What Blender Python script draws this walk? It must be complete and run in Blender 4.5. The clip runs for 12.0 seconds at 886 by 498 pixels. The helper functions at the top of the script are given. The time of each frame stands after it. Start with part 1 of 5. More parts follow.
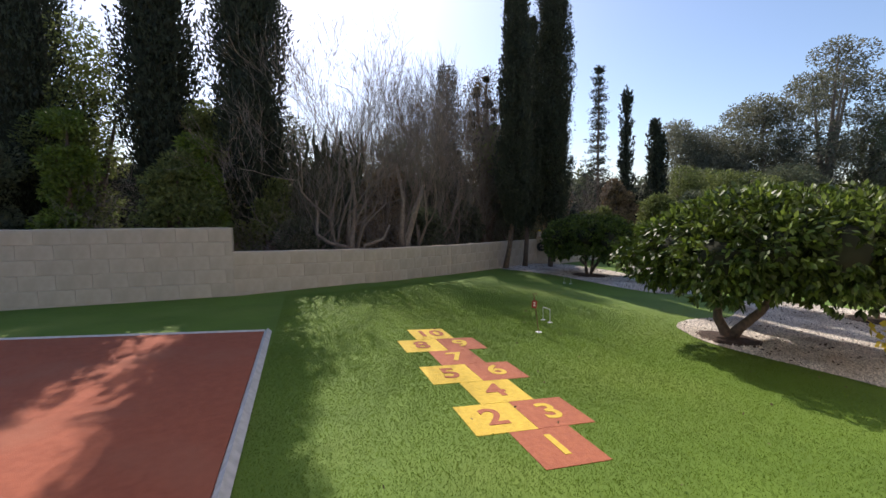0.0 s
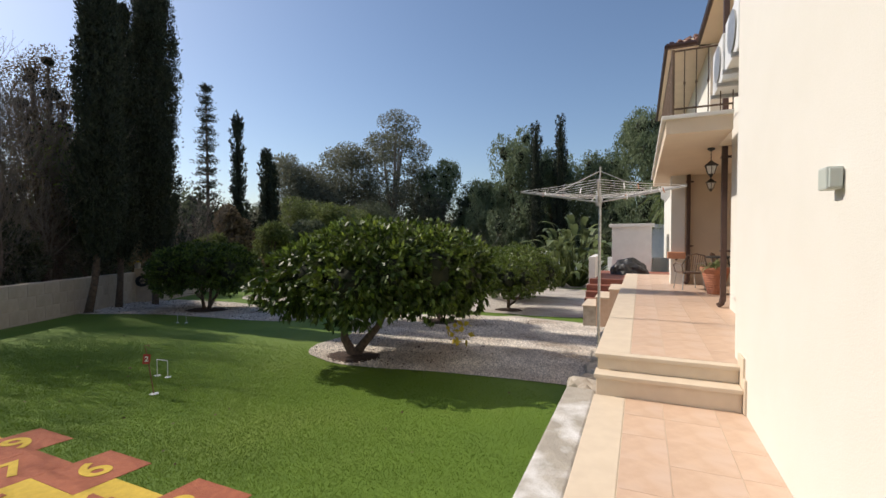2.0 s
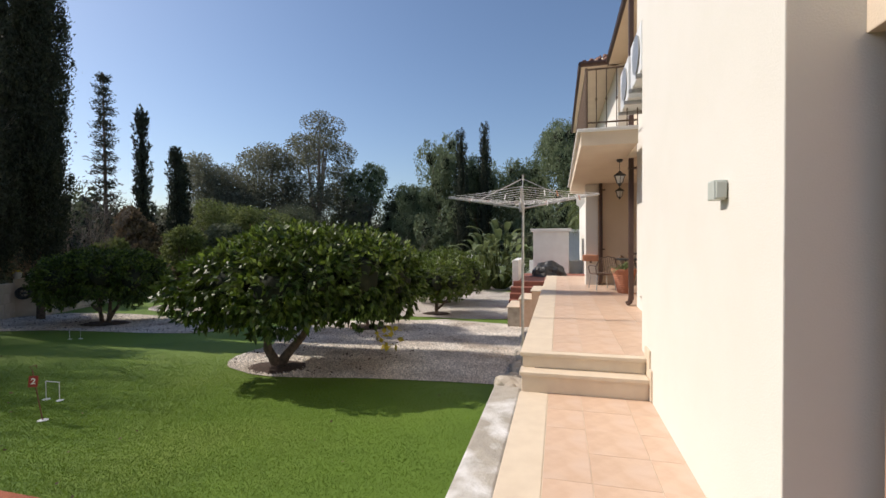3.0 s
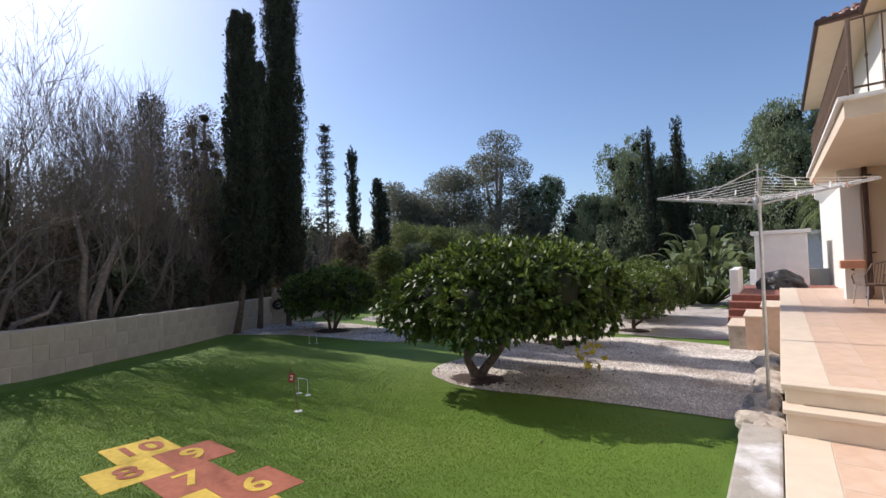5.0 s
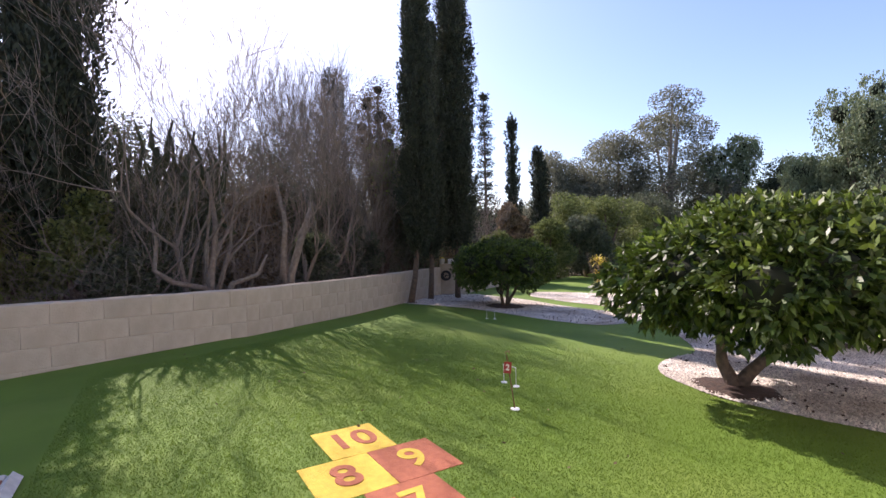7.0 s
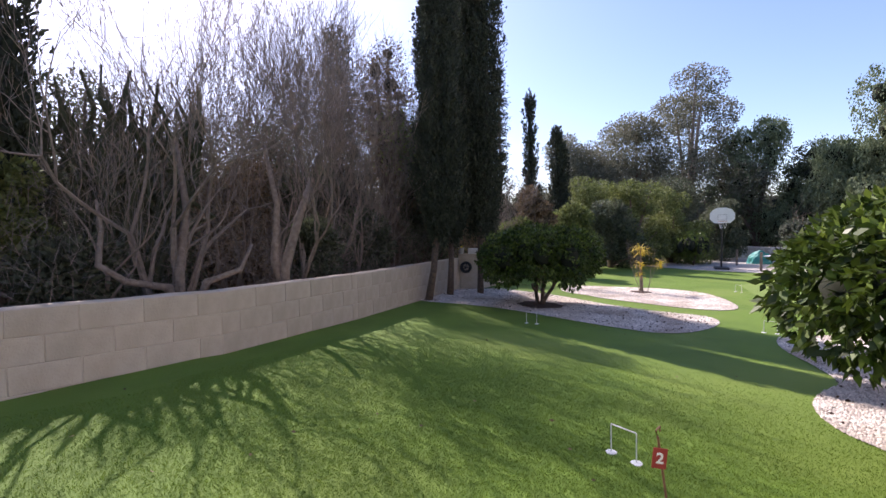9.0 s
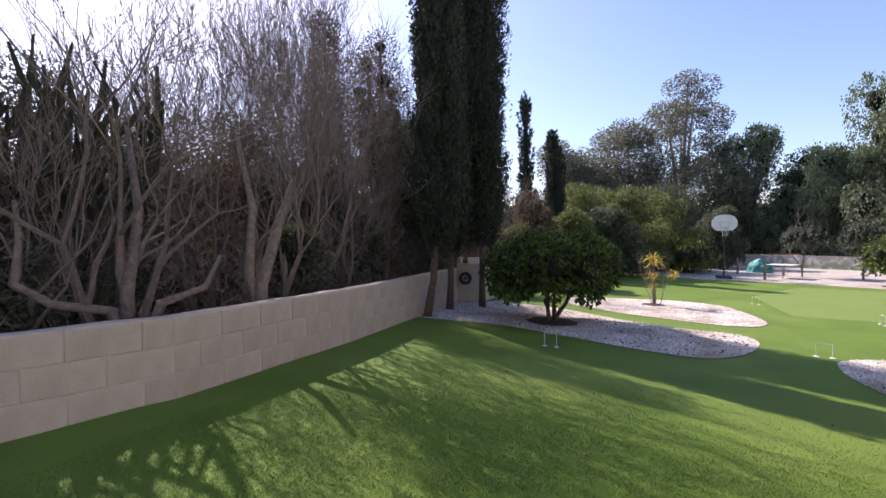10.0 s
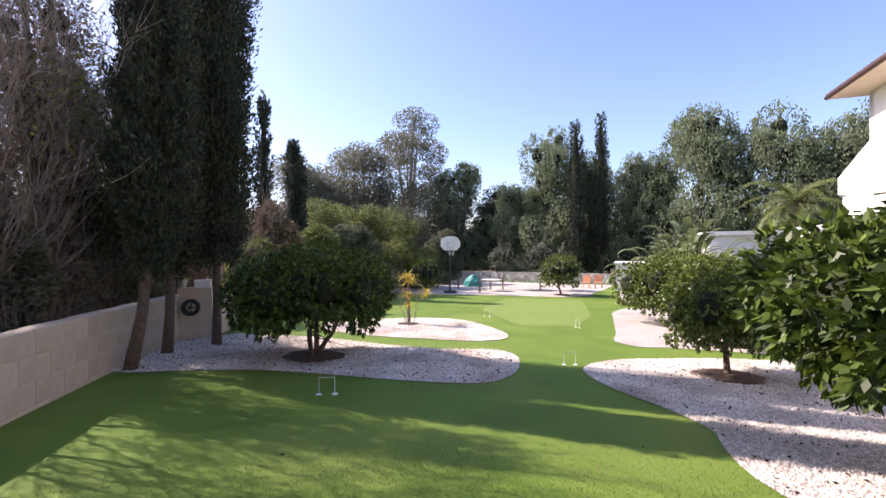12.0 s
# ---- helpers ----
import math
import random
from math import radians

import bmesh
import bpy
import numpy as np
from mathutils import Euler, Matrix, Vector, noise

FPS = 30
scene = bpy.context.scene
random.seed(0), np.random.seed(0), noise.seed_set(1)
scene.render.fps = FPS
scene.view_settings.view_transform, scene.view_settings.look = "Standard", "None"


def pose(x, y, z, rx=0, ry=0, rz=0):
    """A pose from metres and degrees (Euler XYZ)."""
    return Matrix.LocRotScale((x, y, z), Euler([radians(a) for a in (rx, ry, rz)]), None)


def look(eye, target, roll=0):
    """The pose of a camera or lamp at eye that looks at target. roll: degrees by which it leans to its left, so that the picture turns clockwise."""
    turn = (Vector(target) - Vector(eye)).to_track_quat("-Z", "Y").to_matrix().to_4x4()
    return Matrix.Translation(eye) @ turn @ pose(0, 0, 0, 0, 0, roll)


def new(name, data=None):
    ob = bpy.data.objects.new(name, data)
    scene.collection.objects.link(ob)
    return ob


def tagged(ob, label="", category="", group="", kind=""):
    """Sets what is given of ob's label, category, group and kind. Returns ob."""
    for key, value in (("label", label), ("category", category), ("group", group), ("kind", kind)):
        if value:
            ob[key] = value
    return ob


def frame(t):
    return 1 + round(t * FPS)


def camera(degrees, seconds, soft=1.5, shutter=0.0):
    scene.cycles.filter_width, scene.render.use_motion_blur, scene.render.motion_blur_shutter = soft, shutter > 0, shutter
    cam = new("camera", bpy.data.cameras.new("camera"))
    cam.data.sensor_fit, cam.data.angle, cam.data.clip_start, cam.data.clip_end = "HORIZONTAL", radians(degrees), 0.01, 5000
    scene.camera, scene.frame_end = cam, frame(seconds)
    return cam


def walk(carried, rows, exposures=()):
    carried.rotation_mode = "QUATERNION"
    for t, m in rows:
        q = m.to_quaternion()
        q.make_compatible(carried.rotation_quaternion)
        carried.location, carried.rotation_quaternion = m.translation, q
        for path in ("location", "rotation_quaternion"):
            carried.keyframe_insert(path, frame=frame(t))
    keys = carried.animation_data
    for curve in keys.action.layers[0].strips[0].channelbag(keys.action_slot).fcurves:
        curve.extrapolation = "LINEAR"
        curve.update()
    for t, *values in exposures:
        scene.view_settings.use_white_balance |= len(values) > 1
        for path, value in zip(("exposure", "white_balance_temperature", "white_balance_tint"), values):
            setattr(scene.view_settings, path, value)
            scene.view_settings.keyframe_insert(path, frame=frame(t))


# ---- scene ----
cam = camera(89.8, 12.0)
PATH = [
    (0, (0.972, -1.16, 1.505), (1.52, 0.757, 1.344), -0.8),
    (0.5, (1.026, -0.815, 1.5), (1.743, 1.05, 1.414), -0.8),
    (1, (1.04, -0.7, 1.51), (2.174, 0.947, 1.469), -0.9),
    (1.5, (1.017, -0.567, 1.536), (2.599, 0.655, 1.483), 0.1),
    (2, (1.05, -0.603, 1.542), (2.835, 0.296, 1.484), -0.3),
    (2.5, (1.024, -0.604, 1.538), (2.903, 0.078, 1.495), -0.3),
    (2.7, (1.005, -0.601, 1.549), (2.914, -0.004, 1.506), -0.4),
    (4.3, (0.999, -0.486, 1.517), (2.873, 0.215, 1.522), -2.4),
    (4.5, (0.996, -0.463, 1.534), (2.776, 0.449, 1.55), -2.4),
    (5, (1.069, -0.233, 1.519), (2.606, 1.047, 1.563), -2.5),
    (5.5, (1.07, 0.06, 1.497), (2.346, 1.599, 1.548), -2.3),
    (6, (1.057, 0.461, 1.51), (2.294, 2.034, 1.511), -1.5),
    (6.5, (1.156, 0.915, 1.467), (2.318, 2.543, 1.443), -2.0),
    (7, (1.265, 1.417, 1.428), (2.31, 3.122, 1.382), -1.7),
    (8.8, (1.885, 3.275, 1.422), (2.918, 4.985, 1.325), -2.3),
    (9, (1.921, 3.501, 1.41), (2.949, 5.213, 1.308), -1.5),
    (9.5, (2.079, 4.136, 1.465), (3.115, 5.844, 1.368), -1.5),
    (10, (2.297, 4.725, 1.434), (3.375, 6.408, 1.361), -1.4),
    (10.5, (2.457, 5.186, 1.408), (3.778, 6.688, 1.363), -1.7),
    (11, (2.739, 5.676, 1.393), (4.257, 6.978, 1.365), -1.3),
    (11.5, (2.967, 6.047, 1.365), (4.68, 7.079, 1.353), -0.8),
    (12, (3.112, 6.351, 1.395), (4.945, 7.151, 1.385), -0.3),
]
EXPO = [(0.0, 0.3, 6600, 15), (1.0, 0.05, 6650, 14), (1.5, -0.12, 6700, 11), (2.7, -0.05, 6650, 12), (4.3, -0.18, 6250, 13), (5.0, 0.1, 6200, 16), (5.5, 0.42, 6300, 19), (7.0, 0.87, 6500, 26), (9.0, 0.8, 6350, 28), (10.5, 0.72, 6450, 28), (12.0, 1.03, 6600, 28)]
walk(cam, [(t, look(eye, target, roll)) for t, eye, target, roll in PATH], EXPO)

# ---- world and sun ----
SUN_AZ, SUN_EL = radians(94.0), radians(40.0)
world = bpy.data.worlds.new("sky")
scene.world = world
world.use_nodes = True
wn = world.node_tree
sky = wn.nodes.new("ShaderNodeTexSky")
sky.sky_type, sky.sun_disc = "NISHITA", False
sky.sun_elevation, sky.sun_rotation = SUN_EL, radians(90) - SUN_AZ
sky.air_density, sky.dust_density, sky.ozone_density = 1.0, 1.1, 3.6
wn.links.new(sky.outputs[0], wn.nodes["Background"].inputs[0])
wn.nodes["Background"].inputs[1].default_value = 0.14
sun = new("sun", bpy.data.lights.new("sun", "SUN"))
sun.data.energy, sun.data.angle, sun.data.color = 4.7, radians(0.5), (1.0, 0.93, 0.84)
sun.matrix_world = look((0, 0, 0), (-math.cos(SUN_AZ) * math.cos(SUN_EL), -math.sin(SUN_AZ) * math.cos(SUN_EL), -math.sin(SUN_EL)))
scene.view_settings.exposure = 0.0


# ---- materials ----
def mat(name, c1, c2=None, rough=0.8, scale=6.0, bump=0.0, bscale=60.0, metal=0.0, spec=0.5, stain=None, stain_scale=1.5, island=0.0, trans=0.0, rand=0.0):
    """Two tones mixed by a fine and a coarse noise, optional stain, relief, per-piece change and see-through glow."""
    m = bpy.data.materials.new(name)
    m.use_nodes = True
    n, l = m.node_tree.nodes, m.node_tree.links
    b = n["Principled BSDF"]
    b.inputs["Roughness"].default_value, b.inputs["Metallic"].default_value = rough, metal
    b.inputs["Specular IOR Level"].default_value = spec
    co = n.new("ShaderNodeTexCoord")
    c2 = c2 or tuple(x * 0.8 for x in c1)
    t1 = n.new("ShaderNodeTexNoise")
    t1.inputs["Scale"].default_value, t1.inputs["Detail"].default_value = scale, 6
    l.new(co.outputs["Object"], t1.inputs["Vector"])
    mix = n.new("ShaderNodeMix")
    mix.data_type = "RGBA"
    mix.inputs[6].default_value, mix.inputs[7].default_value = (*c1, 1), (*c2, 1)
    ramp = n.new("ShaderNodeMapRange")
    ramp.inputs["From Min"].default_value, ramp.inputs["From Max"].default_value = 0.35, 0.65
    l.new(t1.outputs["Fac"], ramp.inputs["Value"])
    l.new(ramp.outputs[0], mix.inputs[0])
    col = mix.outputs[2]
    if stain:
        t2 = n.new("ShaderNodeTexNoise")
        t2.inputs["Scale"].default_value, t2.inputs["Detail"].default_value = stain_scale, 8
        l.new(co.outputs["Object"], t2.inputs["Vector"])
        r2 = n.new("ShaderNodeMapRange")
        r2.inputs["From Min"].default_value, r2.inputs["From Max"].default_value = 0.5, 0.68
        l.new(t2.outputs["Fac"], r2.inputs["Value"])
        m2 = n.new("ShaderNodeMix")
        m2.data_type = "RGBA"
        m2.inputs[7].default_value = (*stain, 1)
        l.new(r2.outputs[0], m2.inputs[0])
        l.new(col, m2.inputs[6])
        col = m2.outputs[2]
    if island or rand:
        hs = n.new("ShaderNodeHueSaturation")
        mr = n.new("ShaderNodeMapRange")
        k = island or rand
        mr.inputs["To Min"].default_value, mr.inputs["To Max"].default_value = 1 - k, 1 + k
        if island:
            g = n.new("ShaderNodeNewGeometry")
            l.new(g.outputs["Random Per Island"], mr.inputs["Value"])
        else:
            g = n.new("ShaderNodeObjectInfo")
            l.new(g.outputs["Random"], mr.inputs["Value"])
        l.new(mr.outputs[0], hs.inputs["Value"])
        l.new(col, hs.inputs["Color"])
        col = hs.outputs[0]
    l.new(col, b.inputs["Base Color"])
    if bump:
        t3 = n.new("ShaderNodeTexNoise")
        t3.inputs["Scale"].default_value, t3.inputs["Detail"].default_value = bscale, 5
        l.new(co.outputs["Object"], t3.inputs["Vector"])
        bp = n.new("ShaderNodeBump")
        bp.inputs["Strength"].default_value, bp.inputs["Distance"].default_value = bump, 0.02
        l.new(t3.outputs["Fac"], bp.inputs["Height"])
        l.new(bp.outputs[0], b.inputs["Normal"])
    if trans:
        tr = n.new("ShaderNodeBsdfTranslucent")
        l.new(col, tr.inputs["Color"])
        ms = n.new("ShaderNodeMixShader")
        ms.inputs[0].default_value = trans
        l.new(b.outputs[0], ms.inputs[1])
        l.new(tr.outputs[0], ms.inputs[2])
        l.new(ms.outputs[0], n["Material Output"].inputs[0])
    return m


M_TURF = mat("turf", (0.118, 0.20, 0.022), (0.095, 0.165, 0.018), 0.8, 1.2, 0.3, 220, stain=(0.145, 0.215, 0.032), stain_scale=0.5, spec=0.3)
M_GREEN = mat("short_turf", (0.165, 0.24, 0.04), (0.14, 0.215, 0.032), 0.8, 3, 0.3, 220)
M_BLADE = mat("turf_blade", (0.15, 0.235, 0.026), (0.115, 0.185, 0.02), 0.6, 2, island=0.2, trans=0.4, spec=0.35)
M_SOIL = mat("soil", (0.16, 0.11, 0.07), (0.10, 0.07, 0.045), 0.95, 3, 0.6, 30, stain=(0.09, 0.10, 0.04))
M_MULCH = mat("mulch", (0.085, 0.05, 0.035), (0.045, 0.03, 0.022), 0.95, 20, 1.0, 60)
M_GRAVEL = mat("gravel_bed", (0.66, 0.62, 0.55), (0.36, 0.30, 0.25), 0.9, 55, 1.0, 90, stain=(0.40, 0.34, 0.29), stain_scale=1.2)
M_STONE = mat("pebble", (0.74, 0.68, 0.60), (0.52, 0.46, 0.39), 0.9, 1.3, 0.3, 60, stain=(0.42, 0.35, 0.28), stain_scale=0.9, island=0.4)
M_COURT = mat("court_rubber", (0.39, 0.105, 0.05), (0.33, 0.085, 0.04), 0.9, 14, 0.5, 260, stain=(0.36, 0.12, 0.065), stain_scale=0.8)
M_LINE = mat("white_kerb_paint", (0.62, 0.60, 0.58), (0.48, 0.47, 0.45), 0.8, 12, 0.3, 50)
M_YEL = mat("yellow_rubber", (0.72, 0.50, 0.06), (0.62, 0.42, 0.05), 0.85, 20, 0.5, 240)
M_RED = mat("terracotta_rubber", (0.42, 0.13, 0.06), (0.35, 0.10, 0.05), 0.85, 20, 0.5, 240)
M_BLOCK = mat("painted_block", (0.55, 0.48, 0.38), (0.48, 0.41, 0.32), 0.9, 5, 0.5, 45, stain=(0.44, 0.37, 0.28), stain_scale=1.1, rand=0.05)
M_RENDER = mat("cream_render", (0.71, 0.68, 0.615), (0.69, 0.66, 0.59), 0.85, 2, 0.12, 120)
# Cream render darkened to beige: shade of recesses, porch and soffits in its colour.
M_SOFFIT = mat("shaded_beige_render", (0.66, 0.55, 0.42), (0.62, 0.51, 0.39), 0.85, 2, 0.12, 120)
M_TILE = mat("terrace_tile", (0.58, 0.40, 0.28), (0.64, 0.46, 0.33), 0.45, 9, 0.08, 80, stain=(0.64, 0.48, 0.37), stain_scale=3, rand=0.04)
M_GROUT = mat("grout", (0.50, 0.40, 0.31), None, 0.9, 20)
M_STEP = mat("cream_stone", (0.68, 0.57, 0.43), (0.63, 0.52, 0.39), 0.6, 6, 0.08, 80)
M_CONC = mat("worn_concrete", (0.42, 0.38, 0.32), (0.34, 0.31, 0.26), 0.9, 7, 0.5, 40, stain=(0.72, 0.71, 0.69), stain_scale=2.6)
M_ROCK = mat("limestone", (0.48, 0.42, 0.34), (0.34, 0.29, 0.23), 0.9, 8, 0.9, 25)
M_BROWN = mat("brown_metal", (0.09, 0.05, 0.04), (0.07, 0.04, 0.03), 0.45, 8, metal=0.3)
M_IRON = mat("rusty_iron", (0.10, 0.07, 0.05), (0.14, 0.09, 0.06), 0.6, 20, metal=0.5)
M_ROOF = mat("roof_tile", (0.22, 0.11, 0.075), (0.14, 0.075, 0.055), 0.85, 5, 0.4, 40, island=0.25)
M_WHITE = mat("white_plastic", (0.78, 0.78, 0.76), (0.72, 0.72, 0.70), 0.4, 4)
M_WALLW = mat("white_wall", (0.76, 0.75, 0.72), (0.70, 0.69, 0.66), 0.85, 3, 0.1, 60)
M_GREYM = mat("grey_metal", (0.45, 0.45, 0.44), (0.36, 0.36, 0.35), 0.4, 20, metal=0.6)
M_STEEL = mat("galvanised_steel", (0.55, 0.55, 0.53), (0.42, 0.42, 0.41), 0.4, 20, metal=0.8)
M_WIRE = mat("plastic_line", (0.75, 0.74, 0.72), None, 0.5, 20)
M_DARK = mat("black_plastic", (0.02, 0.02, 0.02), (0.03, 0.03, 0.03), 0.5, 20)
M_POT = mat("terracotta_pot", (0.50, 0.21, 0.12), (0.42, 0.17, 0.10), 0.8, 8, 0.2, 40)
M_ORANGE = mat("orange_plastic", (0.62, 0.30, 0.17), (0.56, 0.26, 0.15), 0.5, 8)
M_WOOD = mat("shutter_wood", (0.42, 0.27, 0.20), (0.34, 0.21, 0.15), 0.6, 12, 0.2, 40)
M_DECK = mat("red_deck", (0.30, 0.11, 0.07), (0.24, 0.09, 0.06), 0.6, 12)
M_RATTAN = mat("rattan", (0.12, 0.08, 0.06), (0.20, 0.14, 0.10), 0.6, 40, 0.4, 90)
M_BARK = mat("bark", (0.17, 0.12, 0.085), (0.09, 0.065, 0.05), 0.95, 14, 1.0, 35)
M_PALEBARK = mat("pale_bark", (0.26, 0.21, 0.16), (0.17, 0.13, 0.10), 0.95, 14, 0.8, 35)
M_TWIG = mat("twig", (0.24, 0.20, 0.165), (0.17, 0.14, 0.115), 0.9, 14)
M_LEMON = mat("lemon_leaf", (0.036, 0.066, 0.010), (0.085, 0.125, 0.015), 0.5, 3, island=0.6, trans=0.22, spec=0.4)
M_LEMON2 = mat("citrus_leaf", (0.075, 0.115, 0.016), (0.12, 0.16, 0.02), 0.45, 3, island=0.5, trans=0.25)
M_LIME = mat("lime_leaf", (0.16, 0.22, 0.03), (0.12, 0.18, 0.03), 0.45, 3, island=0.4, trans=0.35)
M_YLEAF = mat("yellow_leaf", (0.65, 0.50, 0.04), (0.55, 0.45, 0.05), 0.5, 3, island=0.3, trans=0.3)
M_CYP = mat("cypress_leaf", (0.028, 0.038, 0.022), (0.040, 0.050, 0.027), 0.8, 2, island=0.4, trans=0.1)
M_DARKLEAF = mat("shrub_leaf", (0.09, 0.105, 0.06), (0.11, 0.13, 0.07), 0.7, 1, island=0.4, trans=0.4)
M_DRYLEAF = mat("dry_leaf", (0.20, 0.14, 0.08), (0.15, 0.11, 0.06), 0.8, 1, island=0.5, trans=0.2)
M_OLIVELEAF = mat("pepper_tree_leaf", (0.20, 0.24, 0.13), (0.15, 0.195, 0.10), 0.7, 0.4, island=0.3, trans=0.4)
M_EUC = mat("eucalyptus_leaf", (0.19, 0.19, 0.13), (0.15, 0.155, 0.10), 0.7, 0.4, island=0.35, trans=0.4)
M_BUSH = mat("bush_leaf", (0.17, 0.20, 0.06), (0.12, 0.15, 0.045), 0.7, 0.6, island=0.4, trans=0.4)
M_GREY = mat("olive_leaf", (0.13, 0.15, 0.10), (0.10, 0.12, 0.075), 0.6, 2, island=0.4, trans=0.2)
M_BANANA = mat("banana_leaf", (0.21, 0.25, 0.11), (0.15, 0.19, 0.08), 0.45, 3, island=0.3, trans=0.35)
M_PALM = mat("palm_leaf", (0.15, 0.19, 0.04), (0.11, 0.15, 0.03), 0.5, 3, island=0.3, trans=0.3)
# Near-black colour that stands for the deep shade inside tree crowns.
M_CORESHADE = mat("crown_core", (0.022, 0.026, 0.012), (0.014, 0.018, 0.008), 1.0, 3)

# ---- heights and frames ----
KNOTS = [(-2000, -0.22), (2.05, -0.22), (10, -0.72), (16, -1.03), (28.5, -1.45), (55, -1.75), (3000, -1.75)]


def gz(x):
    return float(np.interp(x, [k[0] for k in KNOTS], [k[1] for k in KNOTS]))


HOUSE = pose(5.543, 0, 0, 0, 0, 2.7)


def hw(u, v, z=0.0):
    return HOUSE @ Vector((u, v, z))


# ---- mesh tools ----
def put(name, bm, material, parent=None, label="", smooth=False, m=None, kind=""):
    """One bmesh as one mesh object."""
    me = bpy.data.meshes.new(name)
    bm.to_mesh(me)
    bm.free()
    me.materials.append(material)
    if smooth:
        me.shade_smooth()
    ob = new(name, me)
    if parent:
        ob.parent = parent
    if m is not None:
        ob.matrix_world = m if not parent else m
    if label or kind:
        tagged(ob, label, kind=kind)
    return ob


def empty(name, m, label, category, group="", kind=""):
    ob = new(name)
    ob.matrix_world = m
    return tagged(ob, label, category, group, kind)


def box(bm, x0, x1, y0, y1, z0, z1, bev=0.0):
    vs = [bm.verts.new((x, y, z)) for x in (x0, x1) for y in (y0, y1) for z in (z0, z1)]
    idx = ((0, 1, 3, 2), (4, 6, 7, 5), (0, 4, 5, 1), (2, 3, 7, 6), (0, 2, 6, 4), (1, 5, 7, 3))
    fs = [bm.faces.new([vs[i] for i in f]) for f in idx]
    if bev:
        es = list({e for f in fs for e in f.edges})
        bmesh.ops.bevel(bm, geom=es, offset=bev, segments=2, affect="EDGES", profile=0.6)
    return bm


def boxes(*bs, bev=0.0):
    bm = bmesh.new()
    for b in bs:
        box(bm, *b, bev=bev)
    return bm


def tube(bm, pts, rads, sides=8, cap=True):
    """A tapered tube through points."""
    rings = []
    for i, p in enumerate(pts):
        p = Vector(p)
        a = Vector(pts[max(i - 1, 0)])
        b = Vector(pts[min(i + 1, len(pts) - 1)])
        q = (b - a).to_track_quat("Z", "Y")
        r = rads[i] if isinstance(rads, (list, tuple)) else rads
        rings.append([bm.verts.new(p + q @ Vector((r * math.cos(6.2832 * k / sides), r * math.sin(6.2832 * k / sides), 0))) for k in range(sides)])
    for a, b in zip(rings, rings[1:]):
        for k in range(sides):
            bm.faces.new((a[k], a[(k + 1) % sides], b[(k + 1) % sides], b[k]))
    if cap:
        bm.faces.new(rings[0][::-1])
        bm.faces.new(rings[-1])
    return bm


def lathe(bm, prof, sides=24, x=0.0, y=0.0):
    rings = [[bm.verts.new((x + r * math.cos(6.2832 * k / sides), y + r * math.sin(6.2832 * k / sides), z)) for k in range(sides)] for r, z in prof]
    for a, b in zip(rings, rings[1:]):
        for k in range(sides):
            bm.faces.new((a[k], a[(k + 1) % sides], b[(k + 1) % sides], b[k]))
    bm.faces.new(rings[0][::-1])
    bm.faces.new(rings[-1])
    return bm


def spline(pts, n=6):
    """A closed smooth outline through points."""
    out, c = [], len(pts)
    for i in range(c):
        p = [Vector(pts[(i + k - 1) % c]) for k in range(4)]
        for j in range(n):
            t = j / n
            out.append(0.5 * ((2 * p[1]) + (p[2] - p[0]) * t + (2 * p[0] - 5 * p[1] + 4 * p[2] - p[3]) * t * t + (3 * p[1] - p[0] - 3 * p[2] + p[3]) * t ** 3))
    return [(v.x, v.y) for v in out]


def sheet(name, pts, dz, material, label="", thick=0.0, parent=None):
    """A flat outline laid on the ground's slope."""
    bm = bmesh.new()
    vs = [bm.verts.new((x, y, 0)) for x, y in pts]
    es = [bm.edges.new((a, b)) for a, b in zip(vs, vs[1:] + vs[:1])]
    bmesh.ops.triangle_fill(bm, edges=es, use_beauty=True, use_dissolve=False)
    for k, _ in KNOTS[1:-1]:
        bmesh.ops.bisect_plane(bm, geom=bm.verts[:] + bm.edges[:] + bm.faces[:], plane_co=(k, 0, 0), plane_no=(1, 0, 0))
    for f in bm.faces:
        if f.normal.z < 0:
            f.normal_flip()
    if thick:
        r = bmesh.ops.extrude_face_region(bm, geom=bm.faces[:])
        up = [v for v in r["geom"] if isinstance(v, bmesh.types.BMVert)]
        for v in bm.verts:
            v.co.z = gz(v.co.x) + dz - thick
        for v in up:
            v.co.z += thick
    else:
        for v in bm.verts:
            v.co.z = gz(v.co.x) + dz
    return tagged(put(name, bm, material, parent), label, kind="structure")


def inside(pts, x, y):
    p = np.array(pts)
    q = np.roll(p, -1, 0)
    x, y = np.asarray(x)[:, None], np.asarray(y)[:, None]
    c = ((p[:, 1] > y) != (q[:, 1] > y)) & (x < (q[:, 0] - p[:, 0]) * (y - p[:, 1]) / (q[:, 1] - p[:, 1] + 1e-12) + p[:, 0])
    return c.sum(1) % 2 == 1


def raw(name, verts, faces, material, parent=None, m=None):
    me = bpy.data.meshes.new(name)
    verts, faces = np.asarray(verts, dtype=np.float32), np.asarray(faces, dtype=np.int32)
    k = faces.shape[1]
    me.vertices.add(len(verts))
    me.vertices.foreach_set("co", verts.ravel())
    me.loops.add(faces.size)
    me.loops.foreach_set("vertex_index", faces.ravel())
    me.polygons.add(len(faces))
    me.polygons.foreach_set("loop_start", np.arange(0, faces.size, k, dtype=np.int32))
    me.polygons.foreach_set("loop_total", np.full(len(faces), k, dtype=np.int32))
    me.update(calc_edges=True)
    me.materials.append(material)
    ob = new(name, me)
    if parent:
        ob.parent = parent
    if m is not None:
        ob.matrix_world = m
    return ob


